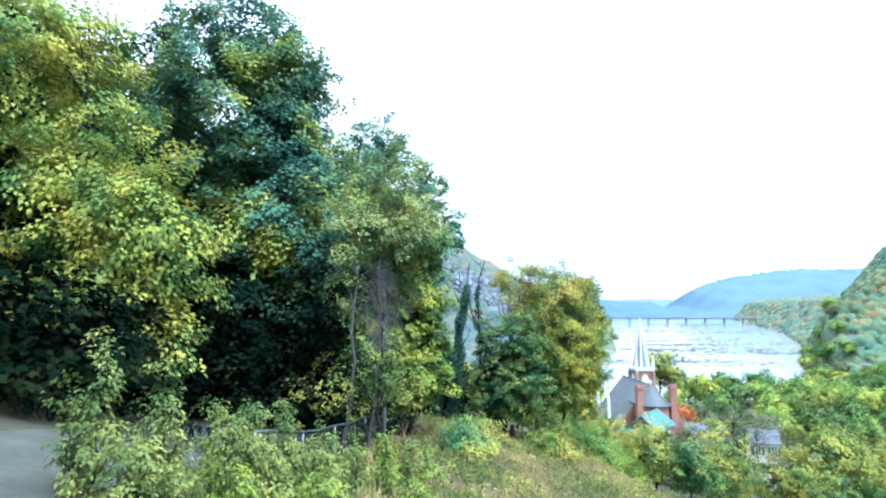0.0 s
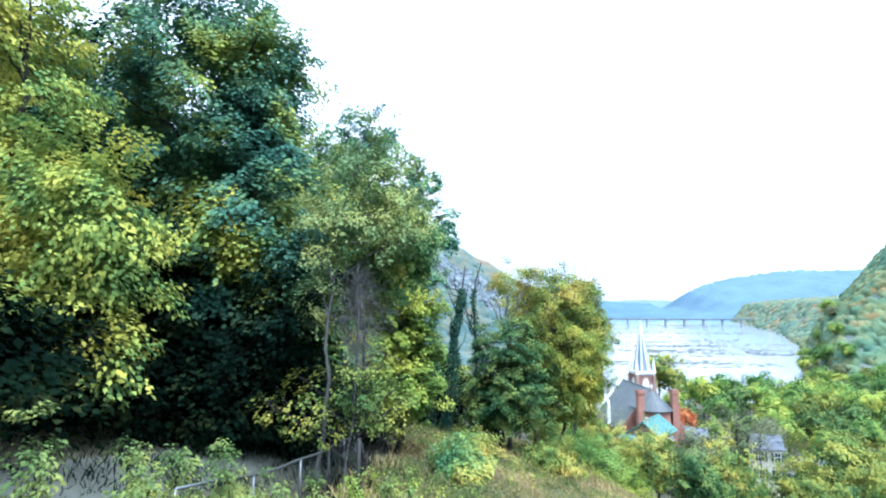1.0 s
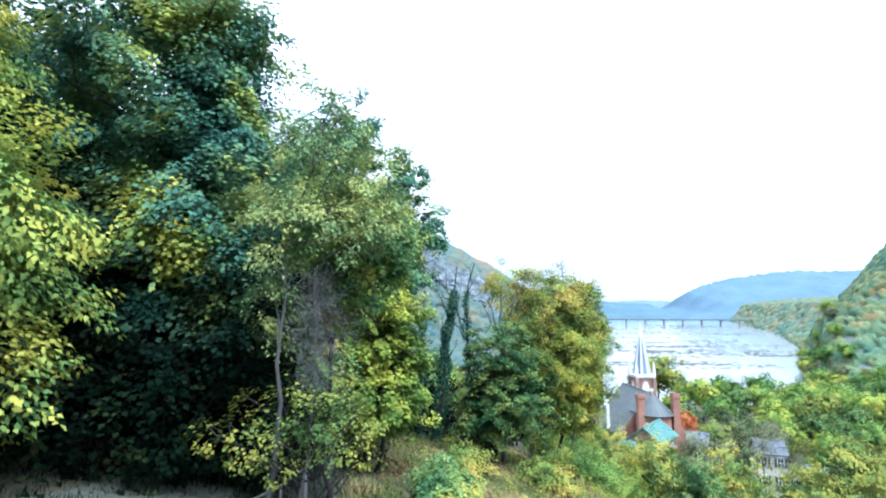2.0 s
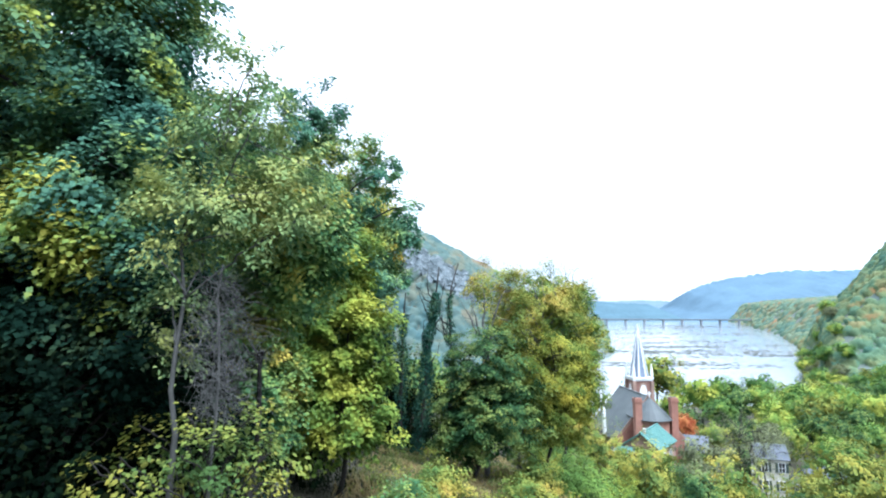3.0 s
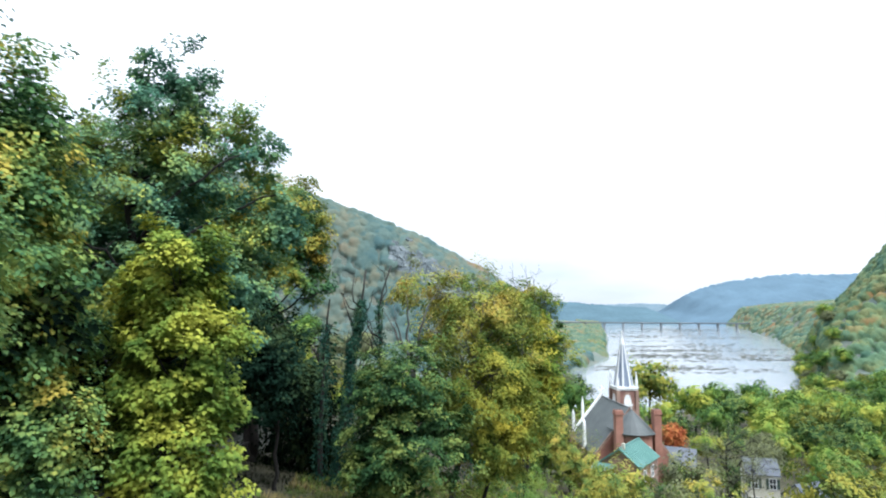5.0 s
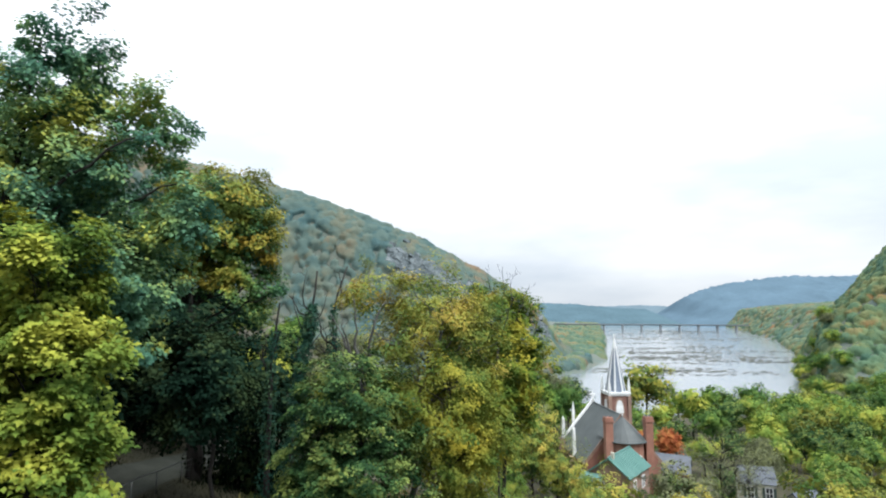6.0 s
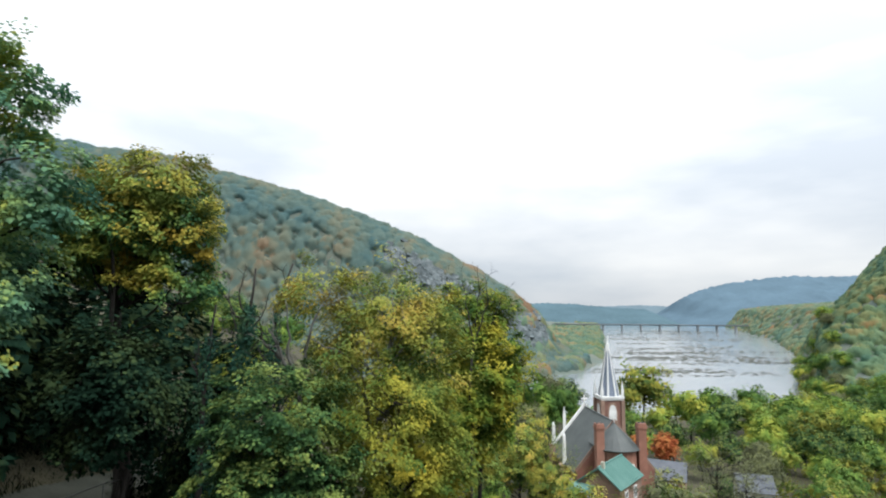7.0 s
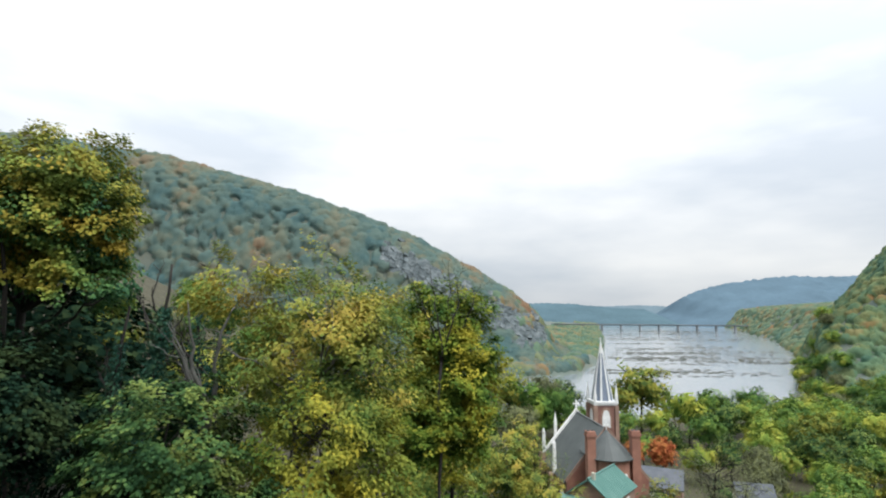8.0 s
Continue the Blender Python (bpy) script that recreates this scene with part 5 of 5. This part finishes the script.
def fence():
    ob = thing("chain_link_fence", "galvanised chain-link fence with a pipe top rail along the path", "fence")
    c = along(FENCE, 2.6)
    high = 1.2
    for x, y in c:
        add_part("post", tube_mesh("post", [[((x, y, gz(x, y) - 0.2), 0.03), ((x, y, gz(x, y) + high), 0.03)]], STEEL), ob)
    add_part("top_rail", tube_mesh("top_rail", [[((x, y, gz(x, y) + high), 0.026) for x, y in along(FENCE, 1.3)]], STEEL), ob)
    f = along(FENCE, 0.11)
    paths = []
    rise = 10
    for k in range(0, len(f) - rise - 1):
        for way in (1, -1):
            a, b = (f[k], f[k + rise]) if way == 1 else (f[k + rise], f[k])
            paths.append([((a[0], a[1], gz(*a) + 0.08), 0.0014), ((b[0], b[1], gz(*b) + high), 0.0014)])
    add_part("wire_mesh", tube_mesh("wire_mesh", paths, STEEL, 3), ob, kind="stuff")


fence()
pole = thing("dark_post", "dark weathered upright post beside the fence", "post", -1.3, 16.0, gz(-1.3, 16.0))
add_part("shaft", tube_mesh("shaft", [[((0, 0, -0.3), 0.06), ((0.02, 0, 1.0), 0.055), ((0.03, 0, 2.0), 0.05)]], DARK_STEEL), pole)


# ---- grass on the open slope ----
def grass(name, label, n, x0, x1, y0, y1, keep, size, seed, material):
    r = np.random.default_rng(seed)
    x, y = r.uniform(x0, x1, n), r.uniform(y0, y1, n)
    k = keep(x, y)
    x, y = x[k], y[k]
    p = np.stack((x, y, ground_z(x, y) - 0.03), -1)
    m = len(p)
    tip = np.stack((r.normal(0, 0.35, m), r.normal(0, 0.35, m), np.ones(m)), -1)
    nor = r.normal(0, 1, (m, 3)) * [1, 1, 0.2] + [0, -0.5, 0.3]
    patch = 0.75 + 0.35 * wave(x, y, 1.3, 7)
    blade = KITE * np.array([0.16, 1, 1.2])
    ob = new(name, mesh_from(name, *leaf_arrays(r, p, nor, tip, size * r.uniform(0.5, 1.2, m) * np.clip(patch, 0.35, 1.3), blade), material))
    return tagged(ob, label, "grass", kind="stuff")


grass("grass", "tall dry grass and weeds on the slope", 60000, -2.4, 24, 5, 64, lambda x, y: x > -2.4 + 0.0 * y, 0.6, 201, GRASS)
def herb_tufts(name, label, n, x0, x1, y0, y1, keep, height, leaves, size, seed, material):
    """Soft tufts of herbs: small leaves up and round many short stems."""
    r = np.random.default_rng(seed)
    x, y = r.uniform(x0, x1, n), r.uniform(y0, y1, n)
    k = keep(x, y)
    x, y = x[k], y[k]
    h = height * r.uniform(0.4, 1.3, len(x)) * np.clip(0.8 + 0.5 * wave(x, y, 2.3, 3), 0.3, 1.4)
    t = r.uniform(0.1, 1, (len(x), leaves))
    spread = 0.35 * h[:, None] * (1.15 - t)
    p = np.stack((x[:, None] + r.normal(0, 1, t.shape) * spread, y[:, None] + r.normal(0, 1, t.shape) * spread, ground_z(x, y)[:, None] + t * h[:, None]), -1).reshape(-1, 3)
    m = len(p)
    ob = new(name, mesh_from(name, *leaf_arrays(r, p, r.normal(0, 0.6, (m, 3)) + [0, -0.1, 0.7], r.normal(0, 1, (m, 3)) + [0, 0, 0.3], size * r.uniform(0.6, 1.3, m), KITE), material))
    return tagged(ob, label, "herbs", kind="stuff")


herb_tufts("dry_herbs", "soft dry goldenrod and weeds covering the open slope", 4200, -1.8, 16, 8, 46, lambda x, y: x < 4 + 0.35 * y, 0.55, 16, 0.10, 211, GRASS)
herb_tufts("green_herbs", "yellow-green herbs in drifts on the open slope", 2600, -1.8, 16, 8, 50, lambda x, y: (x < 4 + 0.35 * y) & (wave(x, y, 2.6, 8) > 0.1), 0.6, 16, 0.11, 212, LEAF_LIME)
grass("rough_grass", "rough grass spreading over the hillside meadow", 26000, -8, 70, -45, 80, lambda x, y: (x > -4.4) & ((y < 6) | (x > 22)), 0.5, 205, GRASS)
grass("low_herbs", "soft green herbs and seed heads in front of the path", 26000, -6.4, 2.0, 6.5, 17, lambda x, y: x > -4.5 + 0.3 * wave(x, y, 1.1, 4), 0.36, 204, LEAF_WEED)
# Near-black weeds also cover the path up to y 30, standing for shade.
grass("weeds", "low near-black weeds beside and over the path, for its shade", 30000, -14, -0.5, 12.6, 60, lambda x, y: (np.abs(x - np.interp(y, (0, 12, 20, 36, 60), (-6.2, -6.3, -6.2, -7.4, -8.6))) > 1.5) | (y < 30), 0.4, 202, LEAF_SHADE)
grass("meadow_grass", "green lawns and rough grass in the valley", 15000, 14, 130, 60, 260, lambda x, y: x > 0, 1.1, 203, LEAF_GREEN)


# ---- church ----
def arch(bm, w, z0, z1, y0, y1, seg=6):
    """A pointed arch solid, w wide, from z0 to its tip z1, between y0 and y1."""
    spring = z1 - w * 0.9
    pts = [(-w / 2, z0), (w / 2, z0)]
    for k in range(seg + 1):
        a = k / seg
        pts.append((w / 2 * (1 - a) ** 0.55 if a < 1 else 0, spring + (z1 - spring) * math.sin(a * math.pi / 2)))
    for k in range(seg - 1, -1, -1):
        a = k / seg
        pts.append((-w / 2 * (1 - a) ** 0.55, spring + (z1 - spring) * math.sin(a * math.pi / 2)))
    return prism(bm, [(x, y0, z) for x, z in pts], [(x, y1, z) for x, z in pts])


def moved(bm, m):
    bmesh.ops.transform(bm, matrix=m, verts=bm.verts[:])
    return bm


def cross_shape(bm, s):
    box(bm, -0.07 * s, -0.06 * s, 0, 0.07 * s, 0.06 * s, 1.0 * s)
    box(bm, -0.32 * s, -0.05 * s, 0.55 * s, 0.32 * s, 0.05 * s, 0.71 * s)
    return bm


def pyramid(bm, x, y, r, z0, z1, n=8, turn=0.0, top=0.02):
    ring = lambda q, z: [(x + q * math.cos(turn + 2 * math.pi * k / n), y + q * math.sin(turn + 2 * math.pi * k / n), z) for k in range(n)]
    return prism(bm, ring(r, z0), ring(top, z1))


def church():
    ob = thing("church", "stone and brick gothic church with slate roof and striped white spire", "church", 34.0, 97.0, 31.05, 5.0)
    hw, eave, ridge, y0, y1 = 5.4, 8.6, 15.0, 0.8, 13.4
    # nave
    bm = bmesh.new()
    prism(bm, [(-hw, y0, -4), (hw, y0, -4), (hw, y0, eave), (0, y0, ridge - 0.25), (-hw, y0, eave)], [(-hw, y1, -4), (hw, y1, -4), (hw, y1, eave), (0, y1, ridge - 0.25), (-hw, y1, eave)])
    part("nave_wall", bm, STONE, ob)
    for sgn in (-1, 1):
        bm = bmesh.new()
        c = [(0, y0 + 0.3, ridge + 0.1), (0, y1 - 0.3, ridge + 0.1), (sgn * (hw + 0.35), y1 - 0.3, eave - 0.3), (sgn * (hw + 0.35), y0 + 0.3, eave - 0.3)]
        slab(bm, c if sgn < 0 else c[::-1], 0.22)
        part("nave_roof", bm, SLATE, ob, "grey slate roof slope")
        # white coping on the far gable, brick and white coping on the near one
        for y, name, mat, label in ((y1, "gable_coping", WHITE, "white stone gable coping"), (y0, "gable_coping", STONE, "thin stone gable coping")):
            w = 0.26 if y == y1 else 0.07
            bm = bmesh.new()
            c = [(0, y - w, ridge + 0.55), (0, y + w, ridge + 0.55), (sgn * (hw + 0.3), y + w, eave + 0.1), (sgn * (hw + 0.3), y - w, eave + 0.1)]
            slab(bm, c if sgn < 0 else c[::-1], 0.42)
            part(name, bm, mat, ob, label)
    part("gable_cross", moved(cross_shape(bmesh.new(), 1.5), pose(0, y1, ridge + 0.3)), WHITE, ob, "white stone cross")
    part("ridge_cap", boxed(-0.12, y0 + 0.4, ridge + 0.02, 0.12, y1 - 0.4, ridge + 0.16), SLATE, ob)
    # brick chancel that ends in a rounded apse
    wx0, wx1, wz = -2.7, 2.35, 12.35
    part("chancel_wall", boxed(wx0, -0.6, -4, wx1, y0 - 0.15, wz), BRICK, ob, "red brick chancel wall")
    part("rear_gable_wall", prism(bmesh.new(), [(-hw - 0.02, y0 - 0.14, -4), (hw + 0.02, y0 - 0.14, -4), (hw + 0.02, y0 - 0.14, eave), (0, y0 - 0.14, ridge - 0.2), (-hw - 0.02, y0 - 0.14, eave)],
                                  [(-hw - 0.02, y0 - 0.005, -4), (hw + 0.02, y0 - 0.005, -4), (hw + 0.02, y0 - 0.005, eave), (0, y0 - 0.005, ridge - 0.2), (-hw - 0.02, y0 - 0.005, eave)]), BRICK, ob, "red brick gable wall")
    cx, cy, rw, e, seg = -0.17, -0.6, 2.5, wz - 0.25, 9
    arc = [math.pi * (1 + k / seg) for k in range(seg + 1)]
    rim = lambda r, z: [(cx + r * math.cos(t), cy + 0.82 * r * math.sin(t), z) for t in arc]
    part("apse_wall", prism(bmesh.new(), rim(rw, -4), rim(rw, wz)), BRICK, ob, "curved red brick apse wall")
    part("apse_cornice", prism(bmesh.new(), rim(rw + 0.16, wz - 0.62), rim(rw + 0.24, wz - 0.36)), BRICK, ob, "corbelled brick cornice")
    peak, eaves = (cx, 0.35, ridge + 0.08), rim(rw + 0.45, e)
    for p, q in zip(eaves, eaves[1:]):
        part("apse_roof", slab(bmesh.new(), [p, q, peak], 0.18), SLATE, ob, "grey slate apse roof facet")
    for sgn, edge in ((-1, eaves[0]), (1, eaves[-1])):
        c = [edge, peak, (cx, 3.0, ridge + 0.08), (edge[0], 3.0, e)]
        part("chancel_roof", slab(bmesh.new(), c if sgn < 0 else c[::-1], 0.2), SLATE, ob, "grey slate roof slope")
        part("flashing", moved(boxed(-0.5, -0.06, -0.06, 0.5, 0.06, 0.06), pose(edge[0] - sgn * 0.1, edge[1] - 0.7, e + 0.3, 0, sgn * 40, 0)), WHITE, ob, "white roof flashing")
    add_part("gutter", tube_mesh("gutter", [[(p, 0.09) for p in rim(rw + 0.5, e - 0.08)]], SLATE, 6), ob)
    part("ridge_finial", moved(cross_shape(bmesh.new(), 0.9), pose(cx, 0.4, ridge + 0.1)), WHITE, ob, "small white cross")
    for t in (arc[3], arc[6]):
        m = pose(cx + rw * math.cos(t), cy + 0.82 * rw * math.sin(t), 7.5, 0, 0, math.degrees(t) + 90)
        w = part("apse_window", moved(arch(bmesh.new(), 0.9, 0, 2.6, -0.12, 0.04), m), DARK_GLASS, ob)
        part("frame", moved(arch(bmesh.new(), 1.15, -0.12, 2.85, -0.08, 0.06), m), WHITE, w)
    # chimneys
    for x, y in ((-2.98, -1.5), (2.8, -1.4)):
        bm = boxed(x - 0.53, y - 0.5, -3, x + 0.53, y + 0.5, 14.7)
        c = part("chimney", bm, BRICK, ob, "tall red brick chimney")
        part("chimney_cap", box(box(bmesh.new(), x - 0.62, y - 0.6, 14.7, x + 0.62, y + 0.6, 15.0), x - 0.55, y - 0.52, 15.0, x + 0.55, y + 0.52, 15.35), BRICK, c)
        for d in (-0.25, 0.25):
            part("flue", boxed(x + d - 0.14, y - 0.14, 15.35, x + d + 0.14, y + 0.14, 15.5), SLATE, c)
    # buttresses with white weathered copings on the side wall
    for y, z0, z1 in ((6.0, 8.2, 12.2), (11.6, 9.6, 12.6), (2.4, 5.0, 6.8)):
        bm = boxed(-hw - 0.9, y - 0.4, -4, -hw - 0.02, y + 0.4, z0)
        c = part("buttress", bm, STONE, ob)
        bm = prism(bmesh.new(), [(-hw - 0.4, y - 0.3, z0), (-hw + 0.1, y - 0.3, z0), (-hw + 0.1, y + 0.3, z0), (-hw - 0.4, y + 0.3, z0)],
                   [(-hw - 0.35, y - 0.26, z1), (-hw - 0.02, y - 0.26, z1), (-hw - 0.02, y + 0.26, z1), (-hw - 0.35, y + 0.26, z1)])
        part("pinnacle", bm, WHITE, c, "white painted stone pinnacle")
        part("pinnacle_tip", pyramid(bmesh.new(), -hw - 0.19, y, 0.3, z1, z1 + 0.5, 4, math.pi / 4), WHITE, c)
    bm = boxed(-3.2, y1 + 0.9, 6, -2.8, y1 + 1.3, 13.2)
    c = part("front_pinnacle", bm, WHITE, ob, "slender white pinnacle")
    part("pinnacle_tip", pyramid(bmesh.new(), -3.0, y1 + 1.1, 0.32, 13.2, 14.9, 4, math.pi / 4), WHITE, c)
    for y in (4.3, 8.8):
        w = part("nave_window", moved(arch(bmesh.new(), 1.1, 0, 4.2, -0.05, 0.05), pose(-hw - 0.02, y, 2.6, 0, 0, 90)), DARK_GLASS, ob)
        part("frame", moved(arch(bmesh.new(), 1.4, -0.15, 4.5, -0.03, 0.02), pose(-hw - 0.03, y, 2.6, 0, 0, 90)), WHITE, w)
    # tower and spire
    tx, ty, th, tz = 5.25, 16.7, 1.7, 15.7
    tower = part("tower", boxed(tx - th, ty - th, -4, tx + th, ty + th, tz), TOWER_BRICK, ob, "brown brick bell tower")
    for x, y in ((-1, -1), (1, -1), (1, 1), (-1, 1)):
        part("corner_pier", boxed(tx + x * th - 0.28, ty + y * th - 0.28, -4, tx + x * th + 0.28, ty + y * th + 0.28, tz - 0.02), STONE, tower)
        part("spirelet", pyramid(boxed(tx + x * th - 0.2, ty + y * th - 0.2, tz + 0.62, tx + x * th + 0.2, ty + y * th + 0.2, tz + 1.5), tx + x * th, ty + y * th, 0.28, tz + 1.5, tz + 3.2, 4, math.pi / 4), WHITE, tower, "white corner spirelet")
    for rz in (0, 90, 180, 270):
        m = pose(tx, ty, 0, 0, 0, rz)
        w = part("belfry_window", moved(arch(bmesh.new(), 1.25, tz - 3.4, tz - 0.75, -th - 0.1, -th + 0.05), m), WHITE, tower, "white louvred pointed belfry window")
        part("surround", moved(arch(bmesh.new(), 1.75, tz - 3.5, tz - 0.3, -th - 0.05, -th + 0.02), m), STONE, w)
        for k in range(6):
            z = tz - 3.2 + 0.27 * k
            part("louvre", moved(boxed(-0.5, -th - 0.13, z, 0.5, -th - 0.09, z + 0.13), m), WHITE, w)
    bm = box(box(bmesh.new(), tx - 1.86, ty - 1.86, tz, tx + 1.86, ty + 1.86, tz + 0.28), tx - 1.98, ty - 1.98, tz + 0.28, tx + 1.98, ty + 1.98, tz + 0.6)
    part("cornice", bm, WHITE, tower, "white projecting cornice")
    r, top = 1.72, tz + 9.9
    spire = part("spire", pyramid(bmesh.new(), tx, ty, r, tz + 0.6, top, 8, math.pi / 8), SPIRE_SLATE, tower, "blue-grey slate spire")
    for k in range(8):
        a = math.pi / 8 + k * math.pi / 4
        n = (math.cos(a), math.sin(a))
        t = (-n[1] * 0.17, n[0] * 0.17)
        low = [(tx + n[0] * q + t[0] * s, ty + n[1] * q + t[1] * s, tz + 0.6) for q, s in ((r - 0.15, -1), (r + 0.07, -1), (r + 0.07, 1), (r - 0.15, 1))]
        upp = [(tx + n[0] * q + t[0] * s * 0.3, ty + n[1] * q + t[1] * s * 0.3, top - 0.5) for q, s in ((0.01, -1), (0.13, -1), (0.13, 1), (0.01, 1))]
        part("rib", prism(bmesh.new(), low, upp), WHITE, spire, "white painted spire rib")
    part("finial", moved(cross_shape(bmesh.new(), 0.7), pose(tx, ty, top - 0.15)), WHITE, spire)
    part("spire_tip", pyramid(bmesh.new(), tx, ty, 0.42, top - 2.2, top + 0.1, 8, math.pi / 8), WHITE, spire, "white spire tip")
    return ob


church()


def sash_window(parent, w, h, m, shutters=False):
    win = part("window", moved(boxed(-w / 2, -0.05, 0, w / 2, 0.03, h), m), DARK_GLASS, parent)
    bm = bmesh.new()
    for x0, x1, z0, z1 in ((-w / 2 - 0.09, -w / 2, -0.08, h + 0.09), (w / 2, w / 2 + 0.09, -0.08, h + 0.09), (-w / 2, w / 2, h, h + 0.09), (-w / 2, w / 2, -0.08, 0), (-w / 2, w / 2, h / 2 - 0.03, h / 2 + 0.03), (-0.03, 0.03, 0, h)):
        box(bm, x0, -0.1, z0, x1, 0.02, z1)
    part("frame", moved(bm, m), WHITE, win)
    if shutters:
        for s in (-1, 1):
            part("shutter", moved(boxed(s * (w / 2 + 0.32) - 0.2, -0.09, 0, s * (w / 2 + 0.32) + 0.2, -0.03, h), m), SHUTTER, win)
    return win


def annex():
    ob = thing("church_annex", "low annex with a sea-green standing-seam metal roof behind the church", "building", 28.9, 87.6, 0, -37.3)
    L, hw, zr, ze, base = 7.9, 2.82, 42.8, 40.7, gz(31, 90) - 2
    wi, wz = hw - 0.3, ze + 0.05
    bm = prism(bmesh.new(), [(-wi, 0.35, base), (wi, 0.35, base), (wi, 0.35, wz), (0, 0.35, zr - 0.3), (-wi, 0.35, wz)], [(-wi, L - 0.2, base), (wi, L - 0.2, base), (wi, L - 0.2, wz), (0, L - 0.2, zr - 0.3), (-wi, L - 0.2, wz)])
    part("wall", bm, STONE, ob, "weathered brown stone wall")
    for s in (-1, 1):
        bm = bmesh.new()
        c = [(0, 0, zr), (0, L, zr), (s * hw, L, ze), (s * hw, 0, ze)]
        slab(bm, c if s < 0 else c[::-1], 0.14)
        rf = part("roof", bm, TEAL, ob, "sea-green metal roof slope")
        for k in range(1, 17):
            y = L * k / 17
            q = [(0, y - 0.025, zr + 0.05), (0, y + 0.025, zr + 0.05), (s * hw, y + 0.025, ze + 0.05), (s * hw, y - 0.025, ze + 0.05)]
            part("seam", slab(bmesh.new(), q if s < 0 else q[::-1], 0.06), TEAL, rf)
    part("ridge_cap", boxed(-0.12, 0, zr - 0.04, 0.12, L, zr + 0.07), TEAL, ob)
    part("vent_pipe", moved(boxed(-0.18, -0.18, -0.3, 0.18, 0.18, 0.5), pose(0.25, 1.0, zr)), CREAM, ob, "pale square roof vent")
    # Solid dark panel in place of the doorway's shaded opening.
    part("doorway", boxed(0.6, 0.28, base + 2, 1.7, 0.42, ze - 1.2), DARK_GLASS, ob, "dark panel standing for a shaded open doorway")
    sash_window(ob, 0.8, 1.3, pose(-1.1, 0.32, ze - 2.3))
    for y in (2.2, 5.2):
        sash_window(ob, 0.8, 1.3, pose(wi + 0.02, y, ze - 2.0, 0, 0, 90))
    # lean-to porch
    bm = bmesh.new()
    slab(bm, [(-3.3, -1.6, 40.1), (-0.5, -1.6, 40.1), (-0.5, 0.34, 40.6), (-3.3, 0.34, 40.6)], 0.12)
    part("porch_roof", bm, TEAL, ob, "small sea-green porch roof")
    for x in (-3.1, -1.9, -0.7):
        part("porch_post", boxed(x - 0.08, -1.5, base, x + 0.08, -1.34, 40.0), WHITE, ob)
    part("porch_rail", boxed(-3.1, -1.46, 38.3, -0.7, -1.38, 38.4), WHITE, ob)
    return ob


annex()


def house(name, label, x, y, rz, w, d, eave, ridge, wall, roof, wins, chimney=True):
    """A house with its ridge along its local x."""
    base = gz(x, y) - 2.5
    ob = thing(name, label, "house", x, y, 0, rz)
    bm = prism(bmesh.new(), [(-w / 2, -d / 2, base), (-w / 2, d / 2, base), (-w / 2, d / 2, eave), (-w / 2, 0, ridge - 0.2), (-w / 2, -d / 2, eave)],
               [(w / 2, -d / 2, base), (w / 2, d / 2, base), (w / 2, d / 2, eave), (w / 2, 0, ridge - 0.2), (w / 2, -d / 2, eave)])
    part("wall", bm, wall, ob)
    for s in (-1, 1):
        drop = (ridge - eave) / (d / 2) * 0.35
        c = [(-w / 2 - 0.3, 0, ridge), (w / 2 + 0.3, 0, ridge), (w / 2 + 0.3, s * (d / 2 + 0.35), eave - drop), (-w / 2 - 0.3, s * (d / 2 + 0.35), eave - drop)]
        part("roof", slab(bmesh.new(), c if s > 0 else c[::-1], 0.16), roof, ob)
    part("cornice", boxed(-w / 2 - 0.12, -d / 2 - 0.2, eave - 0.5, w / 2 + 0.12, -d / 2 - 0.02, eave - 0.22), WHITE, ob)
    for px, z in wins:
        sash_window(ob, 0.9, 1.55, pose(px, -d / 2 - 0.02, z), True)
    for z in (eave - 2.2, eave - 5.0):
        for py in (-1.3, 1.3):
            sash_window(ob, 0.85, 1.5, pose(-w / 2 - 0.02, py, z, 0, 0, -90), True)
    if chimney:
        c = part("chimney", boxed(w / 2 - 1.6, -0.5, eave, w / 2 - 0.6, 0.5, ridge + 1.2), BRICK, ob, "red brick chimney")
        part("chimney_cap", boxed(w / 2 - 1.7, -0.6, ridge + 1.2, w / 2 - 0.5, 0.6, ridge + 1.45), BRICK, c)
    return ob


house("white_house", "cream two-storey house with a grey metal roof and dark shutters", 57.6, 107.5, -15, 4.6, 4.6, 35.0, 36.8, CREAM, TIN, [(-1.3, 32.6), (1.3, 32.6), (-1.3, 29.6), (1.3, 29.6)], False)
house("stone_house", "tan stone house with a grey slate roof near the church", 49.0, 120.0, -25, 6.5, 5.5, 33.2, 35.4, STONE, TIN, [(-3, 30.8), (-1, 30.8), (1.2, 30.8)], False)
house("low_house", "low house with a pale roof between the trees", 73.0, 118.0, 20, 9, 6, 27.5, 30.0, CREAM, TIN, [(-3, 25.2), (0, 25.2)], False)
